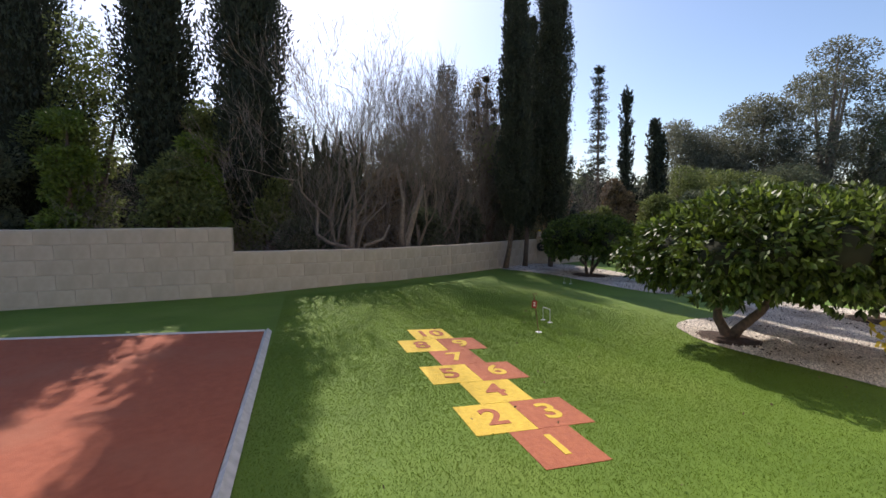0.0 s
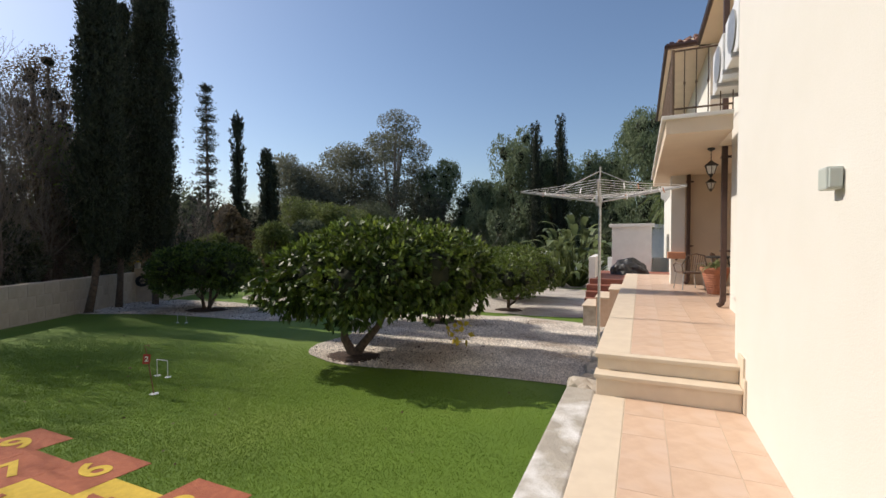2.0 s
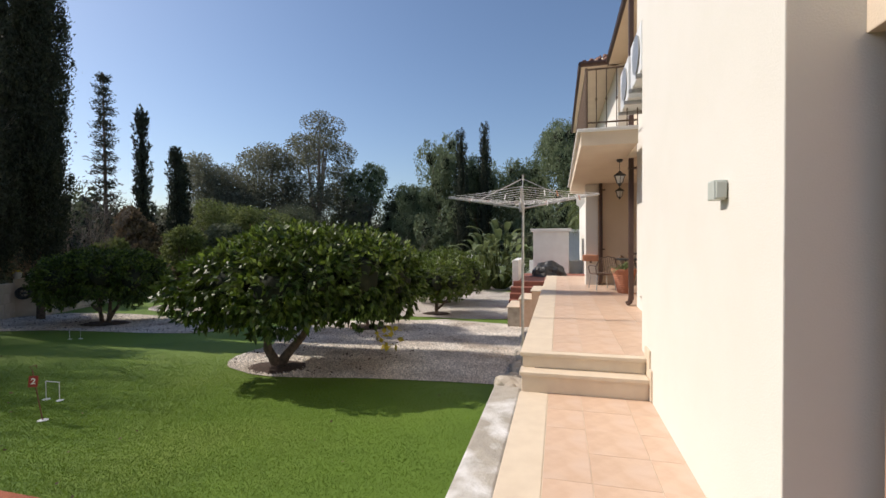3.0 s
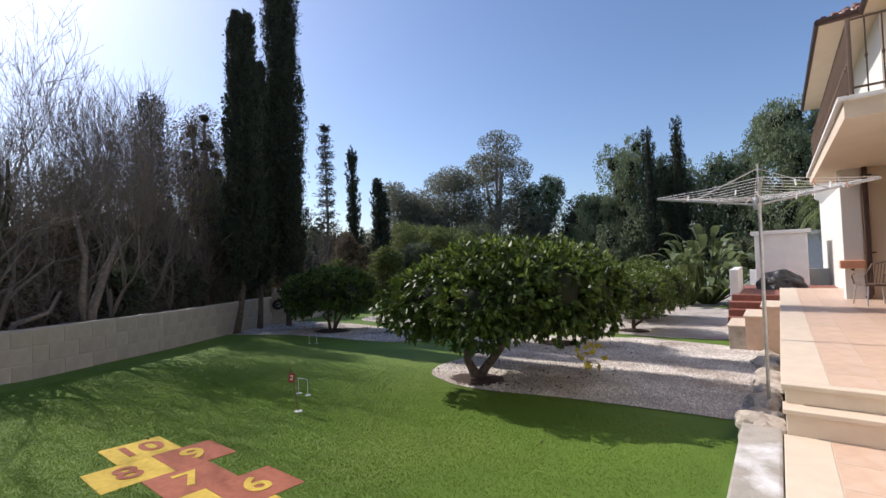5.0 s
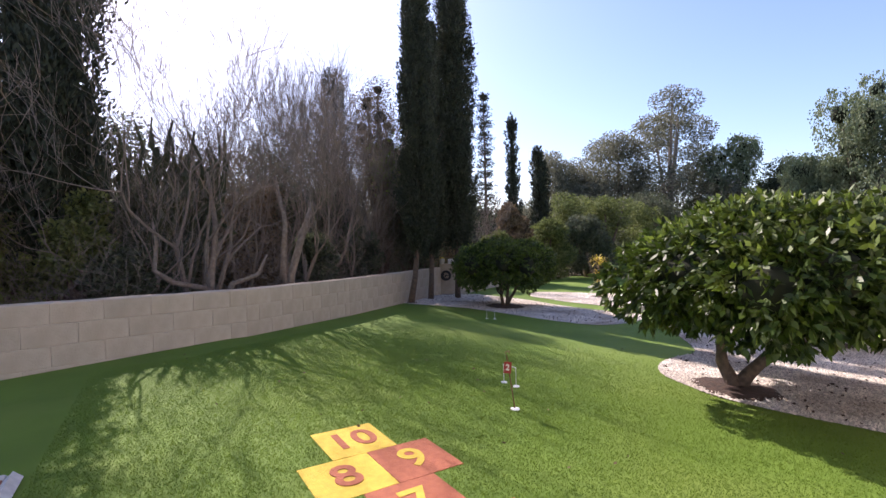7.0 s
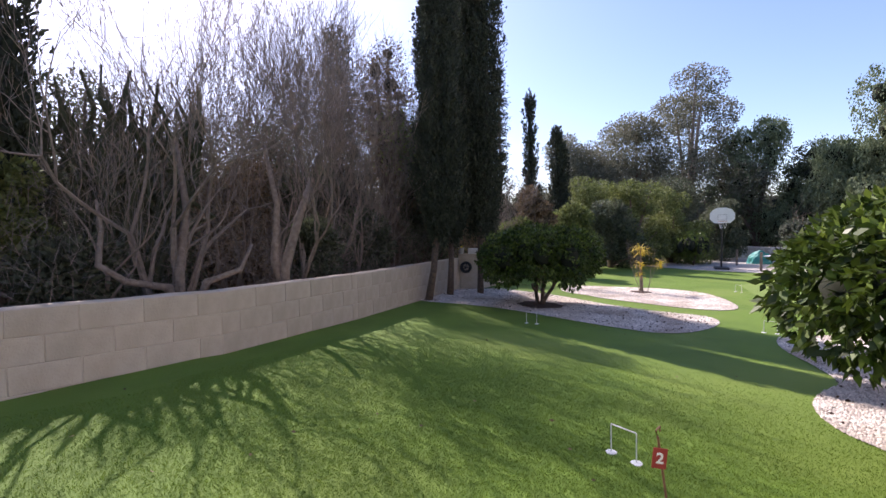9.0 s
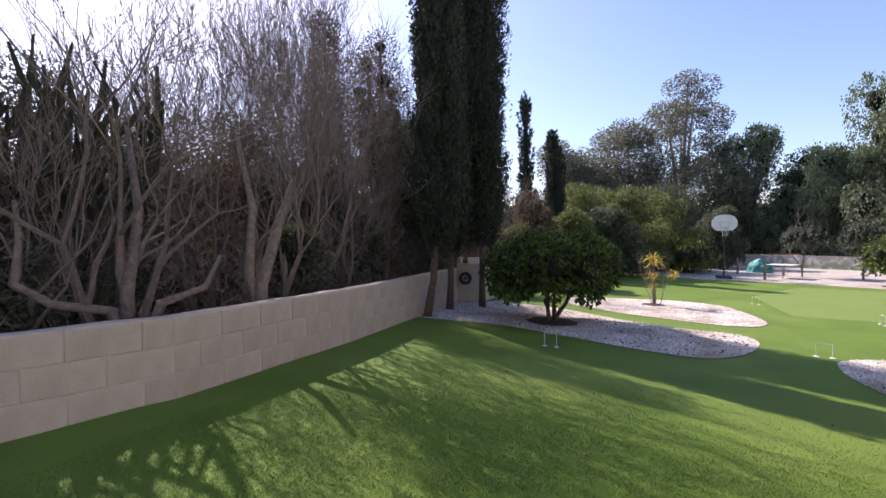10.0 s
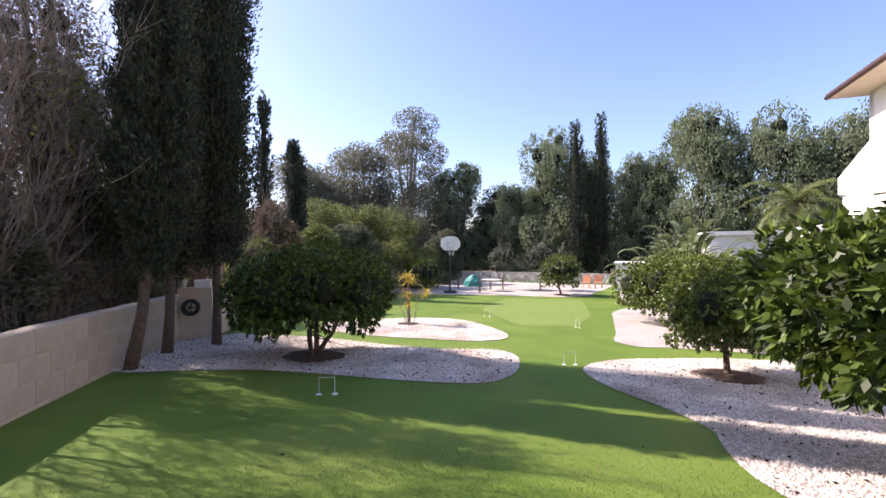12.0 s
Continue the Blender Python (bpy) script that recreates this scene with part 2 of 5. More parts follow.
def leaf_quads(rng, pos, out, length, width, droop=0.3, spread=0.8):
    """Leaves as bent diamonds (two triangles each way) at pos, growing along out with random spread."""
    n = len(pos)
    d = out + rng.normal(0, spread, (n, 3))
    d[:, 2] -= droop
    d /= np.linalg.norm(d, axis=1)[:, None] + 1e-9
    s = np.cross(d, rng.normal(0, 1, (n, 3)))
    s /= np.linalg.norm(s, axis=1)[:, None] + 1e-9
    nn = np.cross(d, s)
    L = (length * rng.uniform(0.6, 1.2, n))[:, None]
    W = (width * rng.uniform(0.7, 1.2, n))[:, None]
    v = np.stack([pos, pos + d * L * 0.45 + s * W * 0.5 - nn * W * 0.12, pos + d * L - nn * W * 0.3, pos + d * L * 0.45 - s * W * 0.5 - nn * W * 0.12], 1).reshape(-1, 3)
    return v, np.arange(4 * n).reshape(-1, 4)


def blob_points(rng, blobs, n, inner=0.55):
    """Points in the outer shells of ellipsoids (cx, cy, cz, rx, ry, rz), with the way out from each."""
    w = np.array([(b[3] * b[4] + b[4] * b[5] + b[3] * b[5]) for b in blobs])
    k = rng.choice(len(blobs), n, p=w / w.sum())
    B = np.array(blobs, dtype=float)[k]
    d = rng.normal(0, 1, (n, 3))
    d /= np.linalg.norm(d, axis=1)[:, None]
    r = rng.uniform(inner ** 3, 1.0, n) ** (1 / 3)
    return B[:, :3] + d * B[:, 3:6] * r[:, None], d


# Solid dark lumps, added where only shade lies between the inner leaves.
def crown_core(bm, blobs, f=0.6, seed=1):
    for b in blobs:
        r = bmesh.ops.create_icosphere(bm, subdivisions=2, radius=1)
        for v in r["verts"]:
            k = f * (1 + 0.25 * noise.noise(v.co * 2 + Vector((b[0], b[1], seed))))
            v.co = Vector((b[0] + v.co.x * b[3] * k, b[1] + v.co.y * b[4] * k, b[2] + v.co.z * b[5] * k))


def branching(rng, bm, p, d, length, rad, depth, spread=0.5, up=0.15, sides=5, kids=3, shrink=0.72, wob=0.12):
    """Limbs that fork again and again."""
    pts, rads, q = [p.copy()], [rad], p.copy()
    seg = 4 if depth > 1 else 3
    for i in range(seg):
        d = (d + Vector(rng.normal(0, wob, 3)) + Vector((0, 0, up * 0.3))).normalized()
        q = q + d * length / seg
        pts.append(q.copy())
        rads.append(rad * (1 - 0.4 * (i + 1) / seg))
    tube(bm, pts, rads, max(3, sides), cap=False)
    ends = [pts[-1]]
    if depth > 0:
        for k in range(kids):
            i = len(pts) - 1 if k < 2 else int(rng.integers(1, len(pts)))
            nd = (d + Vector(rng.normal(0, spread, 3)) + Vector((0, 0, up))).normalized()
            ends += branching(rng, bm, pts[i], nd, length * shrink * rng.uniform(0.8, 1.15), max(rads[i] * 0.7, 0.004), depth - 1, spread, up, sides - 1, kids, shrink, wob)
    return ends

# ---- ground ----
bm = bmesh.new()
xs = [-400, -60, 2.05, 10, 16, 28.5, 55, 90, 400, 2500]
ys = [-2500, -300, -60, -10, 0, 10, 20, 60, 300, 2500]
grid = [[bm.verts.new((x, y, gz(x) - 0.035)) for y in ys] for x in xs]
for i in range(len(xs) - 1):
    for j in range(len(ys) - 1):
        bm.faces.new((grid[i][j], grid[i + 1][j], grid[i + 1][j + 1], grid[i][j + 1]))
tagged(put("ground", bm, M_SOIL), "dry brown garden soil with sparse weeds", kind="structure")

WALL_A, WALL_B, WALL_C, WALL_E, WALL_D = (-9.0, 9.0), (-0.75, 9.22), (2.4, 10.15), (5.0, 12.0), (10.15, 16.15)
LAWN = [(-14, -1.5), (5.7, -1.5), (5.8, 0.28), (12, 0.6), (40, 2.0), (40, 22), (24, 22), (14.8, 18.5), (10.65, 15.7), (10.15, 16.15), (5.0, 12.0), (2.4, 10.15), (-0.75, 9.22), (-14, 8.95)]
sheet("lawn", LAWN, 0.0, M_TURF, "short green artificial turf lawn on a gentle slope")
BED1 = spline([(7.45, 13.9), (8.04, 13.06), (8.56, 12.2), (8.8, 11.4), (8.95, 10.6), (9.1, 9.78), (9.33, 8.93), (9.62, 8.45), (10.3, 8.25), (11.2, 8.34), (11.95, 8.64), (12.31, 9.15), (11.97, 10.02), (11.74, 11.28), (11.82, 12.55), (11.84, 13.56), (11.6, 14.6), (11.3, 15.7), (10.55, 15.7), (10.1, 16.05), (9.2, 15.35), (8.2, 14.5)])
BED2 = spline([(13.0, 14.2), (12.84, 12.92), (12.72, 12.37), (12.9, 11.3), (13.12, 10.2), (13.61, 9.5), (14.37, 9.42), (15.35, 10.02), (16.54, 11.12), (16.97, 12.08), (16.7, 13.22), (15.92, 14.1), (14.4, 15.2)])
BED3 = [(7.33, 0.35)] + spline([(7.34, 0.7), (7.22, 1.3), (7.0, 2.5), (6.7, 3.5), (6.62, 4.1), (6.75, 4.6), (7.0, 5.08), (7.5, 5.42), (8.1, 5.56), (8.8, 5.62), (9.46, 6.07), (10.05, 6.6), (10.6, 6.98), (11.25, 7.22), (11.84, 7.11), (12.5, 6.63), (13.0, 5.81), (13.49, 4.97), (13.75, 4.1), (13.8, 3.0)])[6:-6] + [(13.8, 1.2), (13.8, 0.72)]
BED4 = spline([(22.15, 7.17), (19.7, 7.12), (16.44, 6.9), (14.9, 6.85), (14.3, 6.3), (14.5, 5.6), (14.6, 4.2), (14.7, 2.5), (16, 1.4), (23, 1.6), (25.5, 3.5), (24.5, 6.2)])
BED5 = [(26.6, 21.5), (26.61, 17.13), (27.2, 15.5), (27.68, 14.38), (28.1, 12), (28.39, 10.01), (29.53, 8.93), (32.28, 8.69), (35.23, 8.2), (38.9, 8.0), (38.9, 21.5)]
BED6 = spline([(26.0, 7.3), (28.2, 7.1), (33.0, 7.3), (34.5, 6.4), (34.5, 3.2), (30, 2.6), (26.5, 3.4), (25.3, 6.4)])
for pts, t in ((BED1, "by the garden wall"), (BED2, "around the yellow cordyline"), (BED3, "below the terrace and lemon tree"), (BED4, "around the far citrus"), (BED5, "at the far end of the garden"), (BED6, "by the far white shed")):
    sheet("gravel_bed", pts, 0.012, M_GRAVEL, "pale white gravel bed " + t)
GREEN = [(20.6, 12.3), (26.0, 12.7), (27.3, 9.0), (20.29, 7.9), (17.4, 8.0), (16.6, 9.7)]
sheet("putting_green", GREEN, 0.006, M_GREEN, "lighter rectangle of short putting turf")
COURT = [(0.19, 5.72), (0.33, 0.75), (-9, 0.75), (-9, 7.6)]
sheet("court", COURT, 0.035, M_COURT, "terracotta red rubber play court", thick=0.06)
bm = bmesh.new()
tube(bm, [(0.245, 5.74, -0.2), (0.385, 0.75, -0.2)], 0.055, 4)
put_kerb = tagged(put("court_kerb", bm, M_LINE), "worn whitish concrete edging of the red court", kind="structure")
bm = bmesh.new()
tube(bm, [(0.2, 5.76, -0.195), (-9, 7.66, -0.195)], 0.028, 4)
tagged(put("court_kerb", bm, M_LINE), "thin pale edging along the court", kind="structure")


def mulch_ring(x, y, r):
    bm = bmesh.new()
    bmesh.ops.create_icosphere(bm, subdivisions=3, radius=1)
    for v in bm.verts:
        k = 1 + 0.15 * noise.noise(v.co * 2 + Vector((x, y, 0)))
        v.co = Vector((x + v.co.x * r * k, y + v.co.y * r * k, gz(x + v.co.x * r) + 0.0 + max(v.co.z, -0.3) * 0.06 + 0.02 * noise.noise(v.co * 7)))
    return tagged(put("mulch", bm, M_MULCH), "dark brown mulch around a tree's foot", kind="stuff")


# ---- garden wall ----
rng = np.random.default_rng(4)


def block_wall(name, a, b, top, blocks, thick=0.2, course=0.295, length=0.6, label=""):
    """Wall from a to b; top(s) gives the crest, with proud blocks facing the garden (towards lower y)."""
    a, b = Vector(a).to_2d(), Vector(b).to_2d()
    L = (b - a).length
    d = (b - a) / L
    m = Matrix.LocRotScale((a.x, a.y, 0), Euler((0, 0, math.atan2(d.y, d.x))), None)
    bm = bmesh.new()
    n = max(2, int(L / 0.5))
    ring = []
    for i in range(n + 1):
        s = L * i / n
        x = a.x + d.x * s
        z1 = top(s) + 0.006 * math.sin(s * 5.1)
        ring.append([bm.verts.new(c) for c in ((s, 0, gz(x) - 0.4), (s, 0, z1 - 0.02), (s, 0.02, z1), (s, thick - 0.02, z1), (s, thick, z1 - 0.02), (s, thick, gz(x) - 0.4))])
    for p, q in zip(ring, ring[1:]):
        for k in range(5):
            bm.faces.new((p[k], p[k + 1], q[k + 1], q[k]))
    bm.faces.new(ring[0])
    bm.faces.new(ring[-1][::-1])
    w = put(name, bm, M_BLOCK, m=m)
    tagged(w, label, kind="structure")
    blocks.append((w, L, top, a.x, d.x, course, length))
    return w


WALLS = []
block_wall("garden_wall", WALL_A, WALL_B, lambda s: 1.36 - 0.012 * s, WALLS, label="high beige painted block wall beside the court")
block_wall("garden_wall", WALL_B, WALL_C, lambda s: 0.74 - 0.035 * s, WALLS, label="low beige painted concrete block wall")
block_wall("garden_wall", WALL_C, WALL_E, lambda s: 0.625 - 0.035 * s, WALLS, label="low beige painted concrete block wall")
block_wall("garden_wall", WALL_E, WALL_D, lambda s: 0.51 - 0.028 * s, WALLS, label="low beige painted concrete block wall")
block_wall("garden_wall", (10.12, 16.16), (10.62, 15.66), lambda s: 0.46, WALLS, label="beige painted wall panel behind a hose reel")
block_wall("garden_wall", (10.62, 15.66), (15.0, 18.6), lambda s: 0.30 - 0.05 * s, WALLS, label="low beige painted wall past the cypresses")

# ---- terrace ----
bm = bmesh.new()
box(bm, -5.2, 0.0, -1.22, 0.0, -0.6, -0.0045)
put("terrace_lower", bm, M_STEP, m=HOUSE)["kind"] = "structure"
bm = bmesh.new()
box(bm, 0.22, 10.2, -4.2, 0.0, -1.3, 0.3615)
put("terrace_upper", bm, M_SOFFIT, m=HOUSE)["kind"] = "structure"
for nm, b in (("terrace_border", (-5.2, -0.003, -0.262, 0.02, -0.02, 0.0)), ("terrace_border", (0.25, 10.23, -0.30, 0.025, 0.325, 0.366)), ("terrace_border", (0.13, 0.25, -1.22, 0.025, 0.325, 0.366)),
              ("step", (0.0, 0.25, -1.2, 0.0, -0.1, 0.165)), ("step", (-0.03, 0.2, -1.2, 0.02, 0.165, 0.205)), ("step", (0.155, 0.28, -1.2, -0.002, 0.205, 0.325)),
              ("skirting", (-0.06, 0.02, -1.222, -1.2, 0.0, 0.30)), ("skirting", (0.02, 0.25, -1.222, -1.2, 0.2, 0.47)), ("kerb", (-5.2, 0.28, 0.03, 0.32, -0.5, -0.05))):
    tagged(put(nm, boxes(b, bev=0.008 if nm != "kerb" else 0.02), M_CONC if nm == "kerb" else M_STEP, m=HOUSE), {"kerb": "worn concrete kerb with flaking white paint", "skirting": "cream stone skirting beside the steps"}.get(nm, "smooth cream stone " + nm.replace("_", " ")), kind="structure")
# steps down from the terrace to the gravel
for k in range(3):
    z = 0.14 - 0.23 * k
    va, vb = 0.03 + 0.33 * k, 0.03 + 0.33 * (k + 1)
    tagged(put("garden_step", boxes((7.84, 9.1, va, vb, -1.1, z - 0.03)), M_TILE if k < 2 else M_ROCK, m=HOUSE), "terracotta-faced garden step down to the gravel", kind="structure")
    tagged(put("step_tread", boxes((7.8, 9.14, va, vb + 0.03, z - 0.03, z), bev=0.006), M_STEP, m=HOUSE), "cream stone tread of a garden step", kind="structure")

# ---- house ----
H1, T = 7.0, 0.3


def wall(name, b, label, material=M_RENDER):
    return tagged(put(name, boxes(b, bev=0.006), material, m=HOUSE), label, kind="structure")


wall("wall_front", (-2.55, 0.5, -1.9, -1.22, -0.5, H1), "smooth cream rendered house wall in full sun")
# Set-back walls use the beige copy, with their shade mixed into the colour.
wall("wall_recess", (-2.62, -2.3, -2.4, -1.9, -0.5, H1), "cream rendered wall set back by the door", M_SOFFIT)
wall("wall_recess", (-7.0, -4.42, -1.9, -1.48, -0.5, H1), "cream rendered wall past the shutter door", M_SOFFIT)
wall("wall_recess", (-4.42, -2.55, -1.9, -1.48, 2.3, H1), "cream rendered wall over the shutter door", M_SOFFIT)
wall("wall_side", (0.5, 3.75, -2.1, -1.68, -0.5, H1), "cream rendered wall with air conditioners")
wall("wall_back", (3.75, 18.1, -4.6, -4.2, -1.2, H1), "cream rendered wall behind the porch", M_SOFFIT)
wall("wall_side", (3.45, 3.75, -4.2, -2.1, -0.5, H1), "cream wall closing the porch")
wall("wall_porch", (7.55, 7.85, -4.2, -1.34, -0.5, 2.95), "shade-toned beige rendered wall at the end of the porch", M_SOFFIT)
wall("pier", (7.45, 7.85, -1.34, -1.04, -0.5, 2.95), "narrow cream pier at the porch end")
wall("wall_far", (7.85, 17.8, -4.2, -1.34, -1.2, 2.95), "white wall of the far wing")
wall("wall_upper", (3.75, 9.8, -4.2, -2.5, 3.19, 6.9), "shade-toned beige upper storey wall behind the balcony", M_SOFFIT)
wall("wall_upper", (9.8, 17.8, -4.2, -2.1, 3.19, 6.8), "white upper storey wall of the far wing")
wall("wall_back", (-7.2, 18.1, -8.3, -8.0, -1.2, 6.8), "plain rear wall of the house")
wall("wall_side", (-7.2, -7.0, -8.0, -1.48, -0.5, 7.0), "plain end wall of the house")
wall("roof_deck", (-7.2, 9.8, -8.3, -1.9, 7.0, 7.15), "plain flat roof deck of the house", M_ROOF)
wall("roof_deck", (9.8, 17.8, -8.3, -2.3, 6.8, 6.95), "plain flat roof deck of the far wing", M_ROOF)
# far wing's flared balcony side, seen from the lawn
bm = bmesh.new()
prof = [(-2.1, 6.8), (-2.1, 5.1), (-1.2, 3.8), (-1.2, 3.2), (-1.34, 3.1), (-1.34, -1.2), (-2.1, -1.2)]
va = [bm.verts.new((18.1, v, z)) for v, z in prof]
vb = [bm.verts.new((17.8, v, z)) for v, z in prof]
bm.faces.new(va[::-1])
bm.faces.new(vb)
for i in range(len(prof)):
    bm.faces.new((va[i], va[(i + 1) % 7], vb[(i + 1) % 7], vb[i]))
tagged(put("wall_far", bm, M_WALLW, m=HOUSE), "white flared balcony side wall of the far wing", kind="structure")
# slab of the balcony
bm = bmesh.new()
out = [(2.5, -0.70), (9.9, -0.70), (9.9, -4.2), (3.75, -4.2), (3.75, -1.68), (3.75, -1.5), (2.5, -1.5)]
lo = [bm.verts.new((u, v, 2.95)) for u, v in out]
hi = [bm.verts.new((u, v, 3.19)) for u, v in out]
bm.faces.new(lo[::-1])
bm.faces.new(hi)
for i in range(len(out)):
    bm.faces.new((lo[i], lo[(i + 1) % 7], hi[(i + 1) % 7], hi[i]))
tagged(put("balcony_slab", bm, M_SOFFIT, m=HOUSE), "shade-toned beige rendered balcony slab over the porch", kind="structure")
tagged(put("balcony_edge", boxes((2.44, 9.95, -0.74, -0.64, 3.15, 3.2), (2.44, 2.56, -1.5, -0.74, 3.15, 3.2), bev=0.01), M_WALLW, m=HOUSE), "thin white edge of the balcony floor", kind="structure")


def railing():
    r = empty("balcony_railing", HOUSE, "dark brown wrought iron balcony railing", "railing")
    for nm, p in (("top_rail", [(2.55, -1.5, 4.1), (2.55, -0.78, 4.1), (9.8, -0.78, 4.1)]), ("bottom_rail", [(2.55, -1.5, 3.3), (2.55, -0.78, 3.3), (9.8, -0.78, 3.3)])):
        bm = bmesh.new()
        tube(bm, p[:2], 0.014, 6)
        tube(bm, p[1:], 0.014, 6)
        put(nm, bm, M_IRON, r)
    spots = [(2.55, -1.5 + 0.144 * k) for k in range(6)] + [(2.55 + 0.145 * k, -0.78) for k in range(51)]
    bm = bmesh.new()
    tube(bm, [(0, 0, 3.2), (0, 0, 4.1)], 0.008, 6)
    lathe(bm, [(0.008, 3.62), (0.018, 3.65), (0.008, 3.68)], 6)
    me = None
    for k, (u, v) in enumerate(spots):
        if me is None:
            o = put("baluster", bm, M_IRON, r)
            me = o.data
        else:
            o = new("baluster", me)
            o.parent = r
        o.location = (u, v, 0)
    bm = bmesh.new()
    tube(bm, [(2.55, -0.78, 3.19), (2.55, -0.78, 4.12)], 0.024, 8)
    put("post", bm, M_IRON, r)


railing()


def roof(name, u0, u1, v0, v1, z0, z1, label, hip=0.0):
    """A tiled slope from the eave (v0, z0) up to (v1, z1), cut back by hip at its near end, as rows of round tiles."""
    r = empty(name, HOUSE, label, "roof", kind="structure")
    bm = bmesh.new()
    q = [bm.verts.new(c) for c in ((u0, v0, z0), (u1, v0, z0), (u1, v1, z1), (u0 + hip, v1, z1), (u0, v0, z0 - 0.1), (u1, v0, z0 - 0.1), (u1, v1, z0 - 0.1), (u0, v1, z0 - 0.1))]
    for f in ((0, 1, 2, 3), (7, 6, 5, 4), (0, 4, 5, 1), (1, 5, 6, 2), (2, 6, 7, 3), (0, 3, 7, 4)):
        bm.faces.new([q[i] for i in f])
    put("soffit", bm, M_SOFFIT, r)
    bm = bmesh.new()
    tube(bm, [(u0 - 0.05, v0 - 0.01, z0 - 0.02), (u1 + 0.05, v0 - 0.01, z0 - 0.02)], 0.085, 8)
    if hip:
        tube(bm, [(u0 - 0.02, v0, z0 - 0.02), (u0 - 0.02, v0 - 0.95, z0 - 0.02)], 0.085, 8)
    put("gutter", bm, M_BROWN, r)
    n = max(2, int((u1 - u0) / 0.22))
    bm = bmesh.new()
    rows = int(math.hypot(v1 - v0, z1 - z0) / 0.35)
    for i in range(n + 1):
        u = u0 + (u1 - u0) * i / n
        for k in range(rows):
            f0, f1 = k / rows, (k + 1.15) / rows
            if u - u0 < hip * f1:
                continue
            tube(bm, [(u, v0 + (v1 - v0) * f0, z0 + (z1 - z0) * f0 + 0.035), (u, v0 + (v1 - v0) * f1, z0 + (z1 - z0) * f1 + 0.015)], [0.085, 0.07], 6)
    for k in range(int(abs(v1 - v0) / 0.22) if hip else 0):
        v = v0 - 0.11 - 0.22 * k
        f = min(1.0, (v - v0) / (v1 - v0))
        for j in range(max(1, int(hip * f / 0.35))):
            g0, g1 = j * 0.35, min(hip * f, (j + 1.15) * 0.35)
            slope = (z1 - z0) / hip
            tube(bm, [(u0 + g0, v, z0 + slope * g0 + 0.035), (u0 + g1, v, z0 + slope * g1 + 0.015)], [0.085, 0.07], 6)
    put("roof_tiles", bm, M_ROOF, r, kind="stuff")
    return r


roof("roof", 9.8, 18.5, -1.03, -3.8, 6.9, 8.5, "red-brown clay tiled roof of the far wing", hip=2.7)
roof("roof", 5.2, 9.9, -1.82, -3.8, 6.9, 8.1, "red-brown clay tiled roof over the balcony")


def drainpipe(u, v, z0, z1, label):
    d = empty("drainpipe", HOUSE @ Matrix.Translation((u, v, 0)), label, "pipe")
    bm = bmesh.new()
    box(bm, -0.045, 0.045, -0.04, 0.04, z0 + 0.1, z1, bev=0.01)
    put("pipe", bm, M_BROWN, d)
    bm = bmesh.new()
    tube(bm, [(0, 0, z0 + 0.16), (0, 0.02, z0 + 0.06), (-0.02, 0.07, z0 + 0.035)], 0.045, 8)
    put("elbow", bm, M_BROWN, d)
    z = z0 + 0.9
    while z < z1:
        put("bracket", boxes((-0.06, 0.06, -0.1, 0.05, z, z + 0.03)), M_BROWN, d)
        z += 1.5


drainpipe(3.84, -1.6, 0.366, 6.3, "dark brown metal drainpipe at the porch corner")
drainpipe(7.38, -1.40, 0.366, 2.95, "dark brown metal drainpipe beside the pier")


def air_conditioner(u, v, z, label):
    a = empty("air_conditioner", HOUSE @ Matrix.Translation((u, v, z)), label, "air conditioner", "outdoor units on the wall")
    put("casing", boxes((-0.4, 0.4, 0.08, 0.38, 0.0, 0.58), bev=0.02), M_WHITE, a)
    bm = bmesh.new()
    r = bmesh.ops.create_cone(bm, segments=28, radius1=0.23, radius2=0.22, depth=0.02, cap_ends=True, matrix=pose(-0.1, 0.388, 0.29, 90))
    put("fan_grille", bm, M_GREYM, a)
    for k in (-0.3, 0.26):
        put("bracket", boxes((k, k + 0.04, 0.0, 0.42, -0.05, -0.005), (k, k + 0.04, 0.0, 0.03, -0.25, -0.05)), M_GREYM, a)


air_conditioner(2.45, -1.68, 3.48, "white outdoor air conditioning unit on wall brackets")
air_conditioner(1.45, -1.68, 3.50, "white outdoor air conditioning unit, the nearer one to the steps")


def lantern(u, v, z):
    L = empty("porch_lantern", HOUSE @ Matrix.Translation((u, v, z)), "black hanging porch lantern with glass sides", "lantern", "lanterns over the porch")
    bm = bmesh.new()
    lathe(bm, [(0.05, 0.0), (0.06, -0.02), (0.02, -0.05)], 12)
    put("ceiling_rose", bm, M_DARK, L)
    bm = bmesh.new()
    tube(bm, [(0, 0, -0.04), (0, 0, -0.22)], 0.006, 6)
    put("chain", bm, M_DARK, L)
    bm = bmesh.new()
    lathe(bm, [(0.01, -0.2), (0.03, -0.22), (0.11, -0.28), (0.115, -0.29)], 6)
    put("cap", bm, M_DARK, L)
    bm = bmesh.new()
    for k in range(6):
        a = k * math.pi / 3
        tube(bm, [(0.09 * math.cos(a), 0.09 * math.sin(a), -0.29), (0.05 * math.cos(a), 0.05 * math.sin(a), -0.42)], 0.005, 4)
    lathe(bm, [(0.055, -0.42), (0.03, -0.44), (0.01, -0.48)], 6)
    put("cage", bm, M_DARK, L)
    bm = bmesh.new()
    lathe(bm, [(0.08, -0.295), (0.045, -0.415)], 6)
    put("glass", bm, M_WHITE, L)


lantern(3.9, -1.42, 2.95)
lantern(6.6, -1.75, 2.95)

